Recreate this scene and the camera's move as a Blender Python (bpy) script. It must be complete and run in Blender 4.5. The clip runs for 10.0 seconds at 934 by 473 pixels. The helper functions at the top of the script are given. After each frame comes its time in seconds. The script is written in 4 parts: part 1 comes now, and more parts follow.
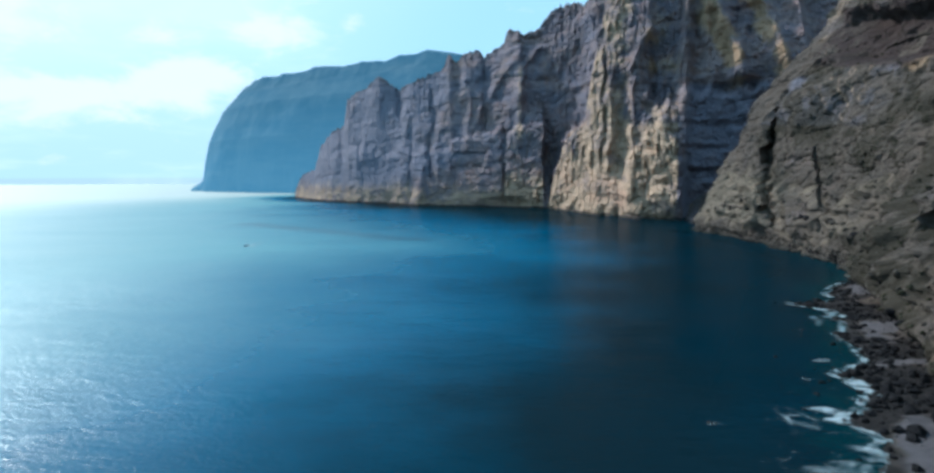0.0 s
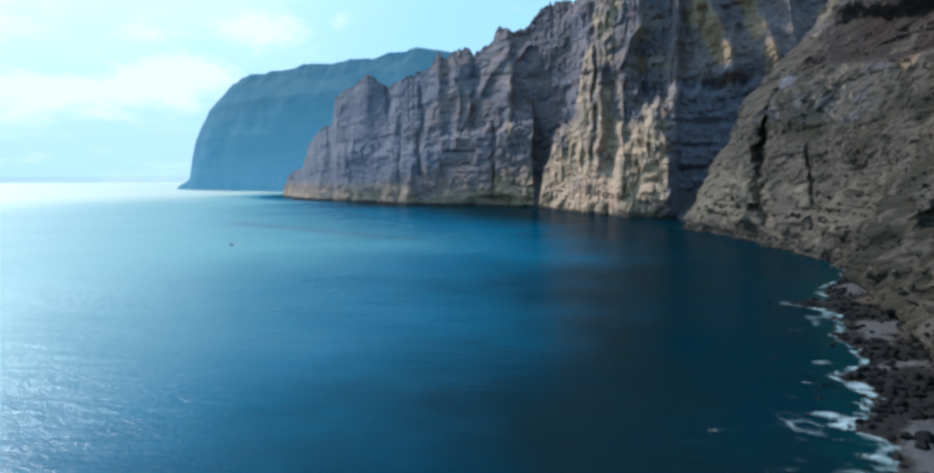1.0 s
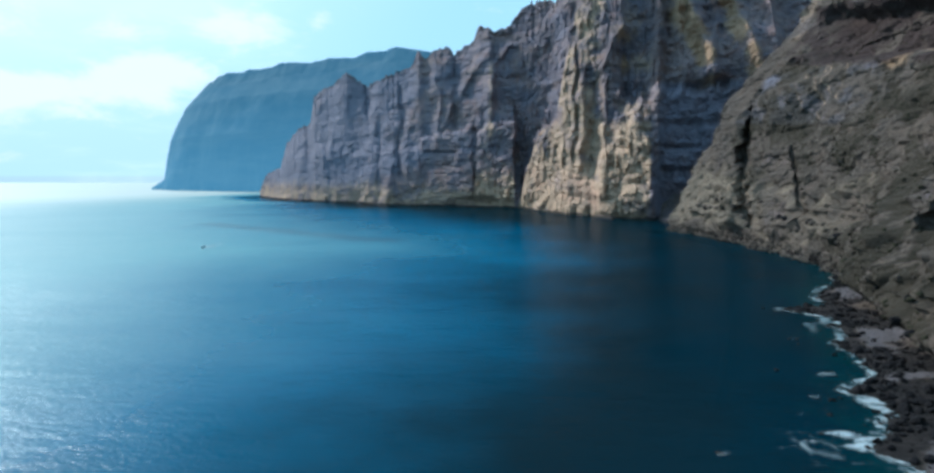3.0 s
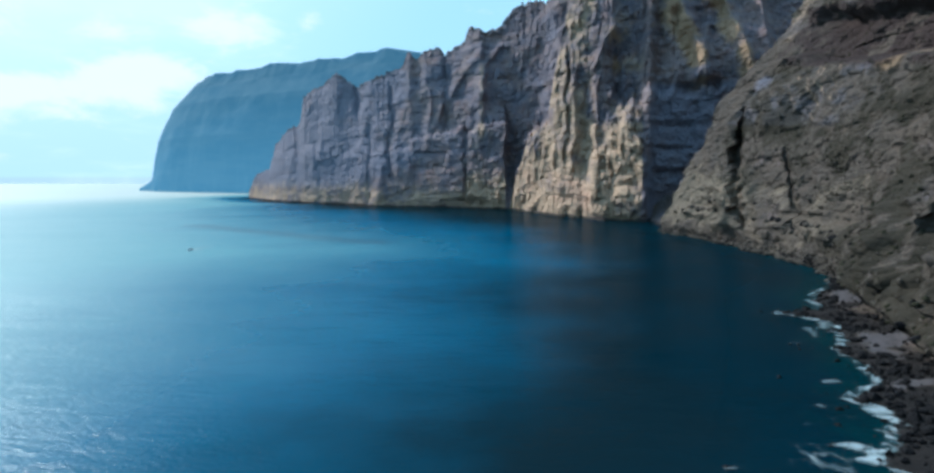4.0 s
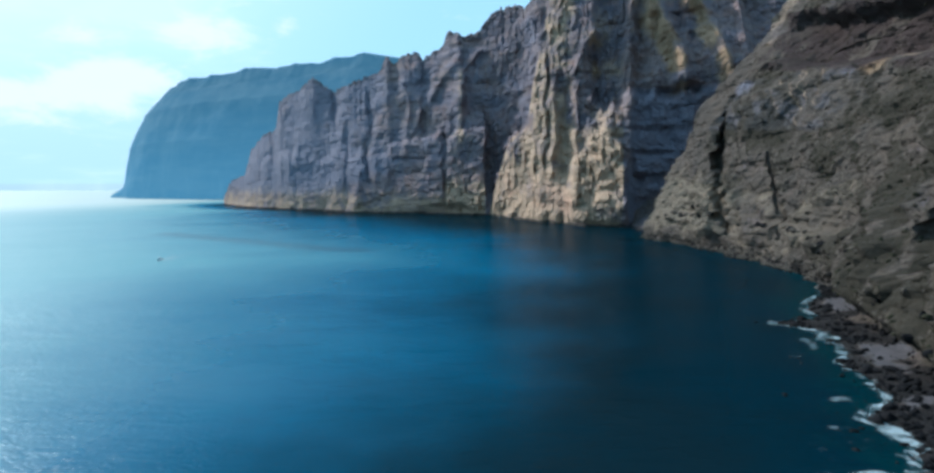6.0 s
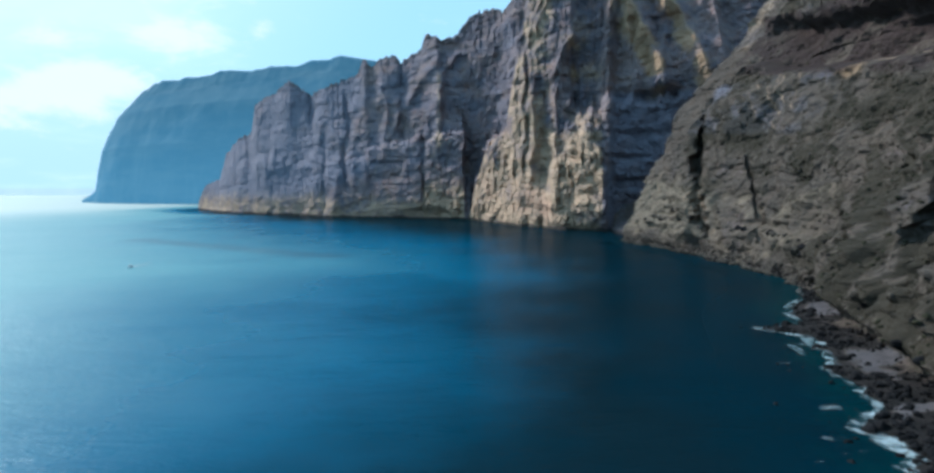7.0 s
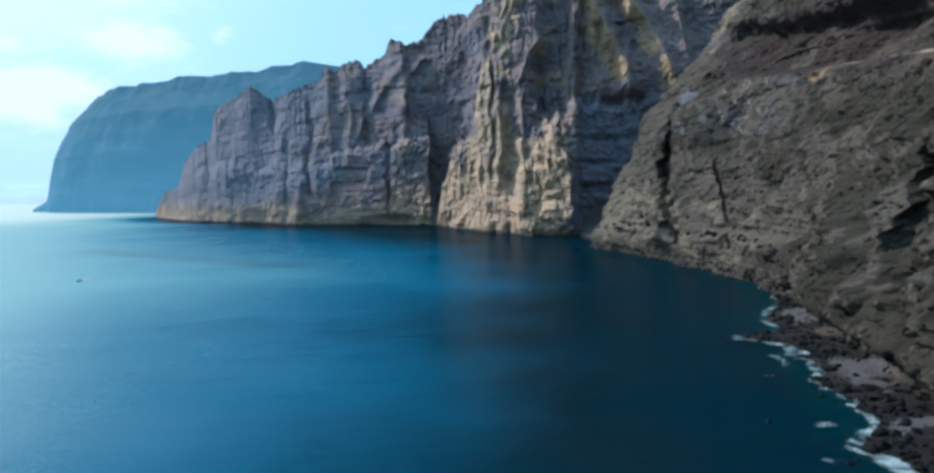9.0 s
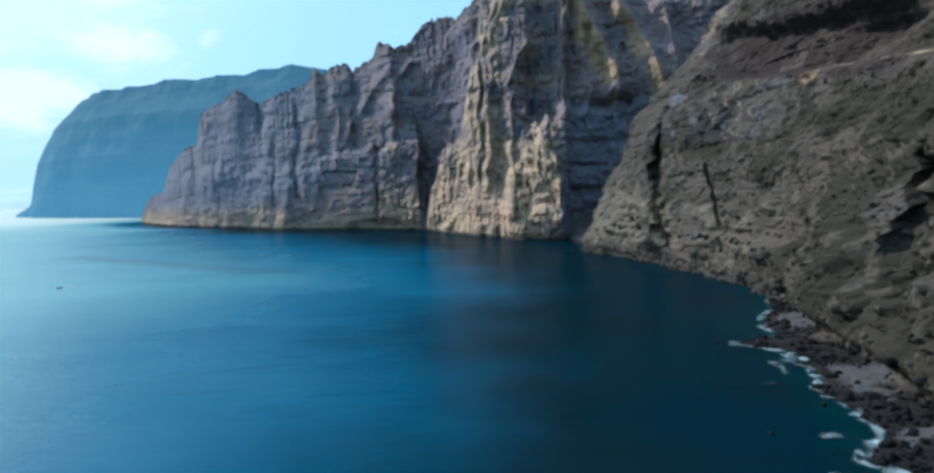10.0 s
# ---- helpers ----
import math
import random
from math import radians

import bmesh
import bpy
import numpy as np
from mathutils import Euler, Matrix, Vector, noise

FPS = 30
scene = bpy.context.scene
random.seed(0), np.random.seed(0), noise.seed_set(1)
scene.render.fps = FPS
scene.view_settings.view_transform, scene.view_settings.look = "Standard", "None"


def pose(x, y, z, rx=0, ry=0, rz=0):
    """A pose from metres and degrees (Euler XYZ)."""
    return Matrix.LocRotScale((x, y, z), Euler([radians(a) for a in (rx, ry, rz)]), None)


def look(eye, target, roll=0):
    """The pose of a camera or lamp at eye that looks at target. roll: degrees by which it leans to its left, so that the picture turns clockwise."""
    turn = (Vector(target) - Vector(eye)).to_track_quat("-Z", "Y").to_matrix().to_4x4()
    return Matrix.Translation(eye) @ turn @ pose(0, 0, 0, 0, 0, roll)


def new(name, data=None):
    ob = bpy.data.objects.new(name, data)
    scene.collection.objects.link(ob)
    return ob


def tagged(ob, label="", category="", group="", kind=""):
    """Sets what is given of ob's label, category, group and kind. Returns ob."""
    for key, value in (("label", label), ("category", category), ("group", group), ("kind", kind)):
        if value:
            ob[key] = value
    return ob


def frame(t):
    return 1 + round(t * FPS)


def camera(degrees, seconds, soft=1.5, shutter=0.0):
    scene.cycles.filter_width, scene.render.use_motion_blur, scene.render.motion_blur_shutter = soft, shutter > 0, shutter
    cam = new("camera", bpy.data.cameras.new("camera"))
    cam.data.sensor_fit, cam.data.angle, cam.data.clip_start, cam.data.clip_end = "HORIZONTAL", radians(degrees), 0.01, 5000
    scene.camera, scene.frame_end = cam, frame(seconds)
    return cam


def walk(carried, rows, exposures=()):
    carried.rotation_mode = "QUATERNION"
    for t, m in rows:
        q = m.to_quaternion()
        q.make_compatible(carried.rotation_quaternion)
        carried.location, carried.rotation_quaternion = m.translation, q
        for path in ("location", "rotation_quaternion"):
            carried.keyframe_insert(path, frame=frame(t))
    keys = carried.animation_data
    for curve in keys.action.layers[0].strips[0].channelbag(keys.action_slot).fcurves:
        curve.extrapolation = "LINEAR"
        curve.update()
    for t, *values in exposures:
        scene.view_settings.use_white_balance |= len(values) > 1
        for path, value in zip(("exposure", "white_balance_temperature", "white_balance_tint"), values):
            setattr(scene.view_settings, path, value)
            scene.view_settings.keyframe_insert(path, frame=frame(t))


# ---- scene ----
cam = camera(70.08, 10.0, soft=3.0)
# seconds, eye in metres, yaw, pitch and roll in degrees: a level flight along the coast
PATH = [
    (0.0, -0.02, -0.11, 60.53, 0.000, -5.287, -0.218),
    (0.5, -0.12, 3.71, 60.23, -0.400, -5.362, -0.238),
    (1.0, -0.30, 7.48, 60.00, -0.927, -5.423, -0.196),
    (1.5, -0.53, 11.20, 59.82, -1.418, -5.429, -0.121),
    (2.0, -0.80, 14.87, 59.69, -1.887, -5.427, -0.052),
    (2.5, -1.12, 18.51, 59.61, -2.275, -5.389, -0.038),
    (4.0, -2.19, 29.22, 59.62, -3.511, -5.240, 0.021),
    (4.5, -2.55, 32.74, 59.69, -3.923, -5.160, 0.003),
    (5.0, -2.90, 36.23, 59.78, -4.358, -5.042, 0.006),
    (6.5, -3.76, 46.62, 60.15, -6.203, -4.624, -0.219),
    (7.0, -3.95, 50.06, 60.29, -7.244, -4.465, -0.258),
    (7.5, -4.07, 53.49, 60.43, -8.027, -4.321, -0.354),
    (8.0, -4.12, 56.93, 60.57, -8.760, -4.203, -0.401),
    (8.5, -4.08, 60.37, 60.71, -9.503, -4.090, -0.511),
    (9.0, -3.94, 63.82, 60.82, -10.199, -3.981, -0.666),
    (9.5, -3.70, 67.28, 60.93, -10.753, -3.859, -0.795),
    (10.0, -3.34, 70.75, 61.00, -11.148, -3.707, -0.866),
]
walk(cam, [(t, pose(x, y, z, 90 + pitch, 0, yaw) @ pose(0, 0, 0, 0, 0, roll)) for t, x, y, z, yaw, pitch, roll in PATH],
     exposures=[(0.0, 0.0, 5150, 8), (10.0, 0.0, 5150, 8)])

# ---- daylight: hazy sun over the sea, ahead and to the left ----
SUN_AZ, SUN_EL = -48.0, 38.0          # degrees; azimuth from +y, clockwise positive


def toward(az, el):
    a, e = radians(az), radians(el)
    return Vector((math.sin(a) * math.cos(e), math.cos(a) * math.cos(e), math.sin(e)))


sun = new("sun", bpy.data.lights.new("sun", "SUN"))
sun.data.energy, sun.data.angle, sun.data.color = 5.0, radians(0.6), (1.0, 0.85, 0.68)
sun.matrix_world = look(toward(SUN_AZ, SUN_EL) * 900, (0, 0, 0))


class Nodes:
    """Short forms for building a node tree."""

    def __init__(self, tree):
        self.t = tree
        tree.nodes.clear()

    def n(self, kind, ins=None, **props):
        nd = self.t.nodes.new(kind)
        if "sky_type" in props:
            nd.sky_type = props["sky_type"]
        if "operation" in props:
            nd.operation = props["operation"]
        if "interpolation_type" in props:
            nd.interpolation_type = props["interpolation_type"]
        if "data_type" in props:
            nd.data_type, nd.blend_type = props["data_type"], props["blend_type"]
        if "attribute_name" in props:
            nd.attribute_name = props["attribute_name"]
        for k, v in (ins or {}).items():
            if isinstance(v, bpy.types.NodeSocket):
                self.t.links.new(v, nd.inputs[k])
            else:
                nd.inputs[k].default_value = v
        return nd

    def math(self, op, a, b=0.0, c=0.0, clamp=False):
        nd = self.n("ShaderNodeMath", {0: a, 1: b, 2: c}, operation=op)
        nd.use_clamp = clamp
        return nd.outputs[0]

    def ramp(self, x, lo, hi, a=0.0, b=1.0, soft="SMOOTHSTEP"):
        return self.n("ShaderNodeMapRange", {0: x, 1: lo, 2: hi, 3: a, 4: b}, interpolation_type=soft).outputs[0]

    def mix(self, fac, a, b, blend="MIX"):
        nd = self.n("ShaderNodeMix", {0: fac, 6: a, 7: b}, data_type="RGBA", blend_type=blend)
        return nd.outputs[2]

    def noise(self, vec, scale, detail=4.0, rough=0.55, warp=0.0):
        return self.n("ShaderNodeTexNoise", {"Vector": vec, "Scale": scale, "Detail": detail, "Roughness": rough, "Distortion": warp}).outputs[0]

    def stretch(self, vec, scale, turn=0.0):
        return self.n("ShaderNodeMapping", {"Vector": vec, "Scale": scale, "Rotation": (0, 0, turn)}).outputs[0]


world = bpy.data.worlds.new("world")
scene.world = world
world.use_nodes = True
w = Nodes(world.node_tree)
sky = w.n("ShaderNodeTexSky", sky_type="NISHITA")
sky.sun_disc, sky.sun_elevation, sky.sun_rotation = False, radians(SUN_EL), radians(SUN_AZ)
sky.altitude, sky.air_density, sky.dust_density, sky.ozone_density = 60.0, 1.0, 3.0, 1.5
way = w.n("ShaderNodeTexCoord").outputs["Generated"]
parts = w.n("ShaderNodeSeparateXYZ", {0: way})
lift = parts.outputs[2]
# sea haze: a bright veil through the lower sky, densest over the horizon, all the way round
sunny = w.n("ShaderNodeVectorMath", {0: way, 1: toward(SUN_AZ, SUN_EL)}, operation="DOT_PRODUCT").outputs["Value"]
veil = w.math("MAXIMUM", w.ramp(lift, 0.10, 0.65, 0.88, 0.70), w.ramp(sunny, 0.1, 1.0, 0.0, 0.9))
toned = w.mix(veil, sky.outputs[0], (4.0, 6.3, 7.1, 1))
glare = w.ramp(sunny, 0.62, 1.0, 0.0, 0.6)
toned = w.mix(glare, toned, (8.6, 9.0, 8.6, 1))
aureole = w.ramp(sunny, 0.86, 1.0, 0.0, 1.0)
toned = w.mix(aureole, toned, (18.0, 17.4, 16.2, 1))
haze = w.ramp(w.math("ABSOLUTE", lift), 0.0, 0.20, 0.92, 0.0)
toned = w.mix(haze, toned, (4.9, 6.5, 6.9, 1))
# the sea goes on below the horizon
toned = w.mix(w.ramp(lift, -0.0045, -0.0005, 1.0, 0.0), toned, (4.6, 5.8, 6.0, 1))
# broken cloud: a flat layer of thin patches all round, and the few banks that stand over the headland
az = w.math("ARCTAN2", parts.outputs[0], parts.outputs[1])
el = w.math("ARCSINE", lift)
flat = w.math("ADD", w.math("MAXIMUM", lift, 0.0), 0.16)
plan = w.n("ShaderNodeCombineXYZ", {0: w.math("DIVIDE", parts.outputs[0], flat), 1: w.math("DIVIDE", parts.outputs[1], flat), 2: 0.37})
puff = w.noise(plan.outputs[0], 1.1, 7.0, 0.55)
curl = w.noise(w.n("ShaderNodeCombineXYZ", {0: az, 1: w.math("MULTIPLY", el, 2.2), 2: 0.0}).outputs[0], 11.0, 6.0, 0.6, 0.3)
BANKS = [(-15.6, 11.3, 4.4, 1.6, 1.0), (-24.5, 10.6, 2.2, 0.9, 0.7), (-9.3, 12.5, 1.3, 0.8, 0.8), (-18.5, 14.6, 6.0, 1.2, 0.7),
         (-21.5, 7.6, 5.0, 1.7, 1.1), (-29.0, 5.9, 7.0, 1.5, 1.1), (-41.0, 5.0, 9.0, 2.0, 1.0), (-37.0, 12.5, 8.0, 4.0, 0.8)]
bank = 0.0
for a0, e0, wide, tall, thick in BANKS:
    u = w.math("DIVIDE", w.math("SUBTRACT", az, radians(a0)), radians(wide))
    v = w.math("DIVIDE", w.math("SUBTRACT", el, radians(e0)), radians(tall))
    r2 = w.math("ADD", w.math("MULTIPLY", u, u), w.math("MULTIPLY", v, v))
    bank = w.math("ADD", bank, w.math("MULTIPLY", w.math("EXPONENT", w.math("MULTIPLY", r2, -1.0)), thick))
shape = w.math("ADD", bank, w.math("MULTIPLY", w.math("SUBTRACT", curl, 0.5), 2.6))
cover = w.ramp(shape, 0.22, 1.05, 0.0, 0.85)
thin = w.ramp(puff, 0.50, 0.75, 0.0, 0.35)
clouded = w.mix(cover, w.mix(thin, toned, (8.2, 8.8, 8.8, 1)), (8.0, 7.8, 7.1, 1))
out = w.n("ShaderNodeBackground", {0: clouded, 1: 0.136})
w.n("ShaderNodeOutputWorld", {0: out.outputs[0]})

# ---- materials ----
def material(name):
    m = bpy.data.materials.new(name)
    m.use_nodes = True
    k = Nodes(m.node_tree)
    k.bsdf = k.n("ShaderNodeBsdfPrincipled")
    k.n("ShaderNodeOutputMaterial", {0: k.bsdf.outputs[0]})
    k.geo = k.n("ShaderNodeNewGeometry")
    k.pos = k.geo.outputs["Position"]
    return m, k


def wire(k, colour, rough, height=None, strength=0.5, distance=1.0):
    for key, v in (("Base Color", colour), ("Roughness", rough)):
        if isinstance(v, bpy.types.NodeSocket):
            k.t.links.new(v, k.bsdf.inputs[key])
        else:
            k.bsdf.inputs[key].default_value = v
    if height is not None:
        b = k.n("ShaderNodeBump", {"Strength": strength, "Distance": distance, "Height": height})
        k.t.links.new(b.outputs[0], k.bsdf.inputs["Normal"])


def rock_material(name, base, dark, pale):
    """Weathered lava rock: layered, streaked from above, coloured in patches by attributes."""
    m, k = material(name)
    warp = k.noise(k.pos, 0.02, 4.0, 0.6)
    patch = k.noise(k.pos, 0.016, 6.0, 0.65)
    hue = k.noise(k.pos, 0.045, 5.0, 0.6, 0.6)
    bent = k.n("ShaderNodeVectorMath", {0: k.pos, 1: k.n("ShaderNodeCombineXYZ", {2: k.math("MULTIPLY", warp, 30.0)}).outputs[0]}, operation="ADD").outputs[0]
    layer = k.noise(k.stretch(bent, (0.010, 0.010, 0.14)), 1.0, 6.0, 0.7, 0.3)
    band = k.noise(k.stretch(bent, (0.003, 0.003, 0.05)), 1.0, 3.0, 0.6)
    streak = k.noise(k.stretch(k.pos, (0.14, 0.14, 0.02)), 1.0, 5.0, 0.65, 0.5)
    grain = k.noise(k.pos, 0.35, 6.0, 0.7)
    col = k.mix(k.ramp(patch, 0.36, 0.64), base, dark)
    col = k.mix(k.ramp(hue, 0.46, 0.64, 0.0, 0.7), col, (0.235, 0.152, 0.130, 1))
    col = k.mix(k.ramp(band, 0.5, 0.66, 0.0, 0.6), col, dark)
    col = k.mix(k.ramp(layer, 0.52, 0.66, 0.0, 0.55), col, dark)
    col = k.mix(k.ramp(streak, 0.56, 0.74, 0.0, 0.42), col, pale)
    # grey: bluish rock on the near slope, but painted sea haze on the far wall
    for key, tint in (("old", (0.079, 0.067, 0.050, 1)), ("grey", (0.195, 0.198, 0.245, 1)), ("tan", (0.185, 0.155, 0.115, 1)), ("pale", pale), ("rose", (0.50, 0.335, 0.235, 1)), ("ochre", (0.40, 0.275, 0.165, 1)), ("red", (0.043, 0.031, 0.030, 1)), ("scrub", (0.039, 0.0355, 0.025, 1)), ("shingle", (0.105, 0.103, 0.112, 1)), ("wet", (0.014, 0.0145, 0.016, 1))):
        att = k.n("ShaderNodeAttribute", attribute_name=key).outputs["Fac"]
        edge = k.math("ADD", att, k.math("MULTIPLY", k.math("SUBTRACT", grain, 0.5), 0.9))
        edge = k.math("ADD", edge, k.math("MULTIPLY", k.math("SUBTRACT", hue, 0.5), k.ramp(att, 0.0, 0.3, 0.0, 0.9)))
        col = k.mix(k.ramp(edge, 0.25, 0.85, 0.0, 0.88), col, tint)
    col = k.mix(k.ramp(grain, 0.3, 0.75), col, k.mix(0.38, col, (0.02, 0.018, 0.016, 1)))
    cracks = k.n("ShaderNodeTexVoronoi", {"Vector": k.stretch(bent, (0.16, 0.16, 0.24)), "Scale": 1.0}).outputs["Distance"]
    fine = k.math("ADD", k.math("ADD", k.noise(k.pos, 0.5, 7.0, 0.72), k.math("MULTIPLY", layer, 1.0)), k.math("MULTIPLY", cracks, 0.6))
    wire(k, col, 0.92, fine, 0.8, 2.0)
    k.bsdf.inputs["Specular IOR Level"].default_value = 0.08
    return m


ROCK = rock_material("lava_rock", (0.262, 0.208, 0.198, 1), (0.160, 0.150, 0.178, 1), (0.50, 0.368, 0.245, 1))


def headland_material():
    """The far headland, three kilometres off: a backdrop of distance, with the sea haze put into its colour and glow.
    """
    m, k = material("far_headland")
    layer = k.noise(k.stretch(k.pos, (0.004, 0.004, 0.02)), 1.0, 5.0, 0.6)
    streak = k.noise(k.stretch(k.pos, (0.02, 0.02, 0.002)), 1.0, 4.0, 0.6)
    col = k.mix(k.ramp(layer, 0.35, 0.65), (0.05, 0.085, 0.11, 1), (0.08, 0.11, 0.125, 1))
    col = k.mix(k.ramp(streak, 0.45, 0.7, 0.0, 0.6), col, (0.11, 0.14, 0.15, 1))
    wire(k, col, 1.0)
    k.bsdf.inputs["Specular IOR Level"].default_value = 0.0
    # haze painted as a blue glow, weaker towards the top
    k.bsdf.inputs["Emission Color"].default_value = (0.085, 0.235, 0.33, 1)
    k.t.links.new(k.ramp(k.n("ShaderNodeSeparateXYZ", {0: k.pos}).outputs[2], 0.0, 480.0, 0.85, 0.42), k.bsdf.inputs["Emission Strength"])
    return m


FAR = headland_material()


def sea_material():
    """Deep clear ocean: dark blue from within, the sky and the sun on its waves, glare painted paler offshore."""
    m, k = material("sea_water")
    swell = k.noise(k.stretch(k.pos, (0.012, 0.03, 0.02), 0.5), 1.0, 3.0, 0.5)
    gust = k.noise(k.stretch(k.pos, (0.003, 0.008, 0.004), -0.3), 1.0, 5.0, 0.6)
    chop = k.noise(k.stretch(k.pos, (0.10, 0.22, 0.2), 0.5), 1.0, 5.0, 0.62, 0.3)
    ripple = k.noise(k.stretch(k.pos, (0.5, 0.95, 0.5), 0.7), 1.0, 4.0, 0.6, 0.4)
    breeze = k.ramp(gust, 0.35, 0.65, 0.35, 1.0)
    h = k.math("ADD", k.math("ADD", k.math("MULTIPLY", swell, 2.0), k.math("MULTIPLY", chop, k.math("MULTIPLY", breeze, 1.1))), k.math("MULTIPLY", ripple, k.math("MULTIPLY", breeze, 0.5)))
    shore = k.n("ShaderNodeAttribute", attribute_name="shore").outputs["Fac"]
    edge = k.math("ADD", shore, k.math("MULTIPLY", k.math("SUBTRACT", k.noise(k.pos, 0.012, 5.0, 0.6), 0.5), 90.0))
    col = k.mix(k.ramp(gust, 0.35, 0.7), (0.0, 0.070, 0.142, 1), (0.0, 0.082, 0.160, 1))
    # sun glare and haze on the open water put into the colour
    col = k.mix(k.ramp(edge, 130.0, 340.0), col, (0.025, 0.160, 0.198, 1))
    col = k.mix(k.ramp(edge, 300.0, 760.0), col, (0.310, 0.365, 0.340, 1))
    # dark close in: rock bottom and the cliffs' reflection both put into colour
    inshore = k.mix(k.ramp(k.noise(k.pos, 0.014, 3.0, 0.5), 0.42, 0.62), (0.002, 0.011, 0.017, 1), (0.001, 0.013, 0.022, 1))
    inshore = k.mix(k.ramp(k.math("ADD", shore, k.math("MULTIPLY", k.noise(k.pos, 0.09, 4.0, 0.6), 30.0)), 14.0, 34.0), (0.002, 0.020, 0.025, 1), inshore)
    col = k.mix(k.ramp(edge, 65.0, 180.0), inshore, col)
    h = k.math("MULTIPLY", k.math("MULTIPLY", h, k.ramp(edge, 20.0, 90.0, 0.4, 1.0)), k.ramp(shore, 500.0, 1300.0, 1.0, 0.2))
    rough = k.math("ADD", k.ramp(gust, 0.3, 0.7, 0.14, 0.20), k.ramp(edge, 80.0, 400.0, 0.0, 0.42))
    slick = k.n("ShaderNodeAttribute", attribute_name="slick").outputs["Fac"]
    slick = k.ramp(k.math("ADD", slick, k.math("MULTIPLY", k.math("SUBTRACT", k.noise(k.pos, 0.03, 4.0, 0.6), 0.5), 1.0)), 0.15, 0.9, 0.0, 0.4)
    col = k.mix(slick, col, (0.0, 0.020, 0.045, 1))
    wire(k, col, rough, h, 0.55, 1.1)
    k.bsdf.inputs["IOR"].default_value = 1.33
    k.bsdf.inputs["Specular Tint"].default_value = (0.55, 1.0, 0.95, 1)
    k.t.links.new(k.ramp(edge, 60.0, 330.0, 0.10, 1.0), k.bsdf.inputs["Specular IOR Level"])
    # close in, a diffuse share weakens the surface reflection
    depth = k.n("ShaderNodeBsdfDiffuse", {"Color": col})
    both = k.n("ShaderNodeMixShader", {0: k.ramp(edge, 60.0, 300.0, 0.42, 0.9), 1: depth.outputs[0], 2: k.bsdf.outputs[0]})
    end = next(nd for nd in k.t.nodes if nd.type == "OUTPUT_MATERIAL")
    k.t.links.new(both.outputs[0], end.inputs[0])
    return m


SEA = sea_material()


def plain(name, colour, rough=0.6, metal=0.0, var=0.25, scale=2.0, bump=0.2, size=0.05):
    m, k = material(name)
    g = k.noise(k.pos, scale, 5.0, 0.6)
    dark = tuple(c * (1 - var) for c in colour[:3]) + (1,)
    wire(k, k.mix(k.ramp(g, 0.35, 0.65), dark, (*colour[:3], 1)), rough, g, bump, size)
    k.bsdf.inputs["Metallic"].default_value = metal
    k.bsdf.inputs["Specular IOR Level"].default_value = 0.1 if rough > 0.8 else 0.5
    return m


BASALT = plain("wet_basalt", (0.009, 0.0095, 0.0105), 0.85, 0, 0.5, 0.8, 0.8, 0.3)
WHITE = plain("white_gelcoat", (0.88, 0.88, 0.86), 0.3)


def foam_material():
    """Foam torn into lace: rims round cells of open water, denser where the wave broke."""
    m, k = material("sea_foam")
    dens = k.n("ShaderNodeAttribute", attribute_name="foam").outputs["Fac"]
    curds = k.noise(k.pos, 0.55, 7.0, 0.75, 1.2)
    swirl = k.n("ShaderNodeTexNoise", {"Vector": k.pos, "Scale": 0.16, "Detail": 4.0}).outputs["Color"]
    bent = k.n("ShaderNodeVectorMath", {0: k.pos, 1: k.n("ShaderNodeVectorMath", {0: swirl, 1: (9.0, 9.0, 0.0)}, operation="MULTIPLY").outputs[0]}, operation="ADD").outputs[0]
    cells = k.n("ShaderNodeTexVoronoi", {"Vector": bent, "Scale": 0.24}).outputs["Distance"]
    lace = k.math("ADD", k.math("MULTIPLY", k.math("SUBTRACT", curds, 0.5), 1.5), k.math("MULTIPLY", k.math("SUBTRACT", cells, 0.45), 0.95))
    fac = k.ramp(k.math("ADD", dens, lace), 0.72, 1.6, 0.0, 0.8)
    wire(k, (0.36, 0.46, 0.49, 1), 0.9, curds, 0.6, 0.4)
    k.t.links.new(fac, k.bsdf.inputs["Alpha"])
    return m


FOAM = foam_material()

STONE = plain("brown_boulder", (0.10, 0.086, 0.07), 0.9, 0, 0.5, 0.6, 0.8, 0.3)
GLASS = plain("tinted_glass", (0.05, 0.07, 0.08), 0.08, 0, 0.1, 1.0, 0.0)
CUSHION = plain("blue_vinyl", (0.03, 0.06, 0.14), 0.5)
BLACK = plain("black_plastic", (0.02, 0.02, 0.02), 0.4)
METAL = plain("steel_tube", (0.6, 0.6, 0.6), 0.3, 1.0)
LEAF = plain("dry_scrub", (0.036, 0.036, 0.022), 0.9, 0, 0.5, 0.4, 0.5, 0.3)
PALE_STONE = plain("pale_stone", (0.42, 0.40, 0.36), 0.9, 0, 0.3, 0.8, 0.6, 0.2)

# ---- noise on arrays ----
def lattice(i, j, k, seed):
    h = (i.astype(np.int64) * 374761393 + j.astype(np.int64) * 668265263 + k.astype(np.int64) * 2147483647 + seed * 1274126177) & 0xFFFFFFFF
    h = ((h ^ (h >> 13)) * 1274126177) & 0xFFFFFFFF
    h = ((h ^ (h >> 16)) * 2246822519) & 0xFFFFFFFF
    return ((h ^ (h >> 15)) & 0xFFFFFF) / float(0xFFFFFF)


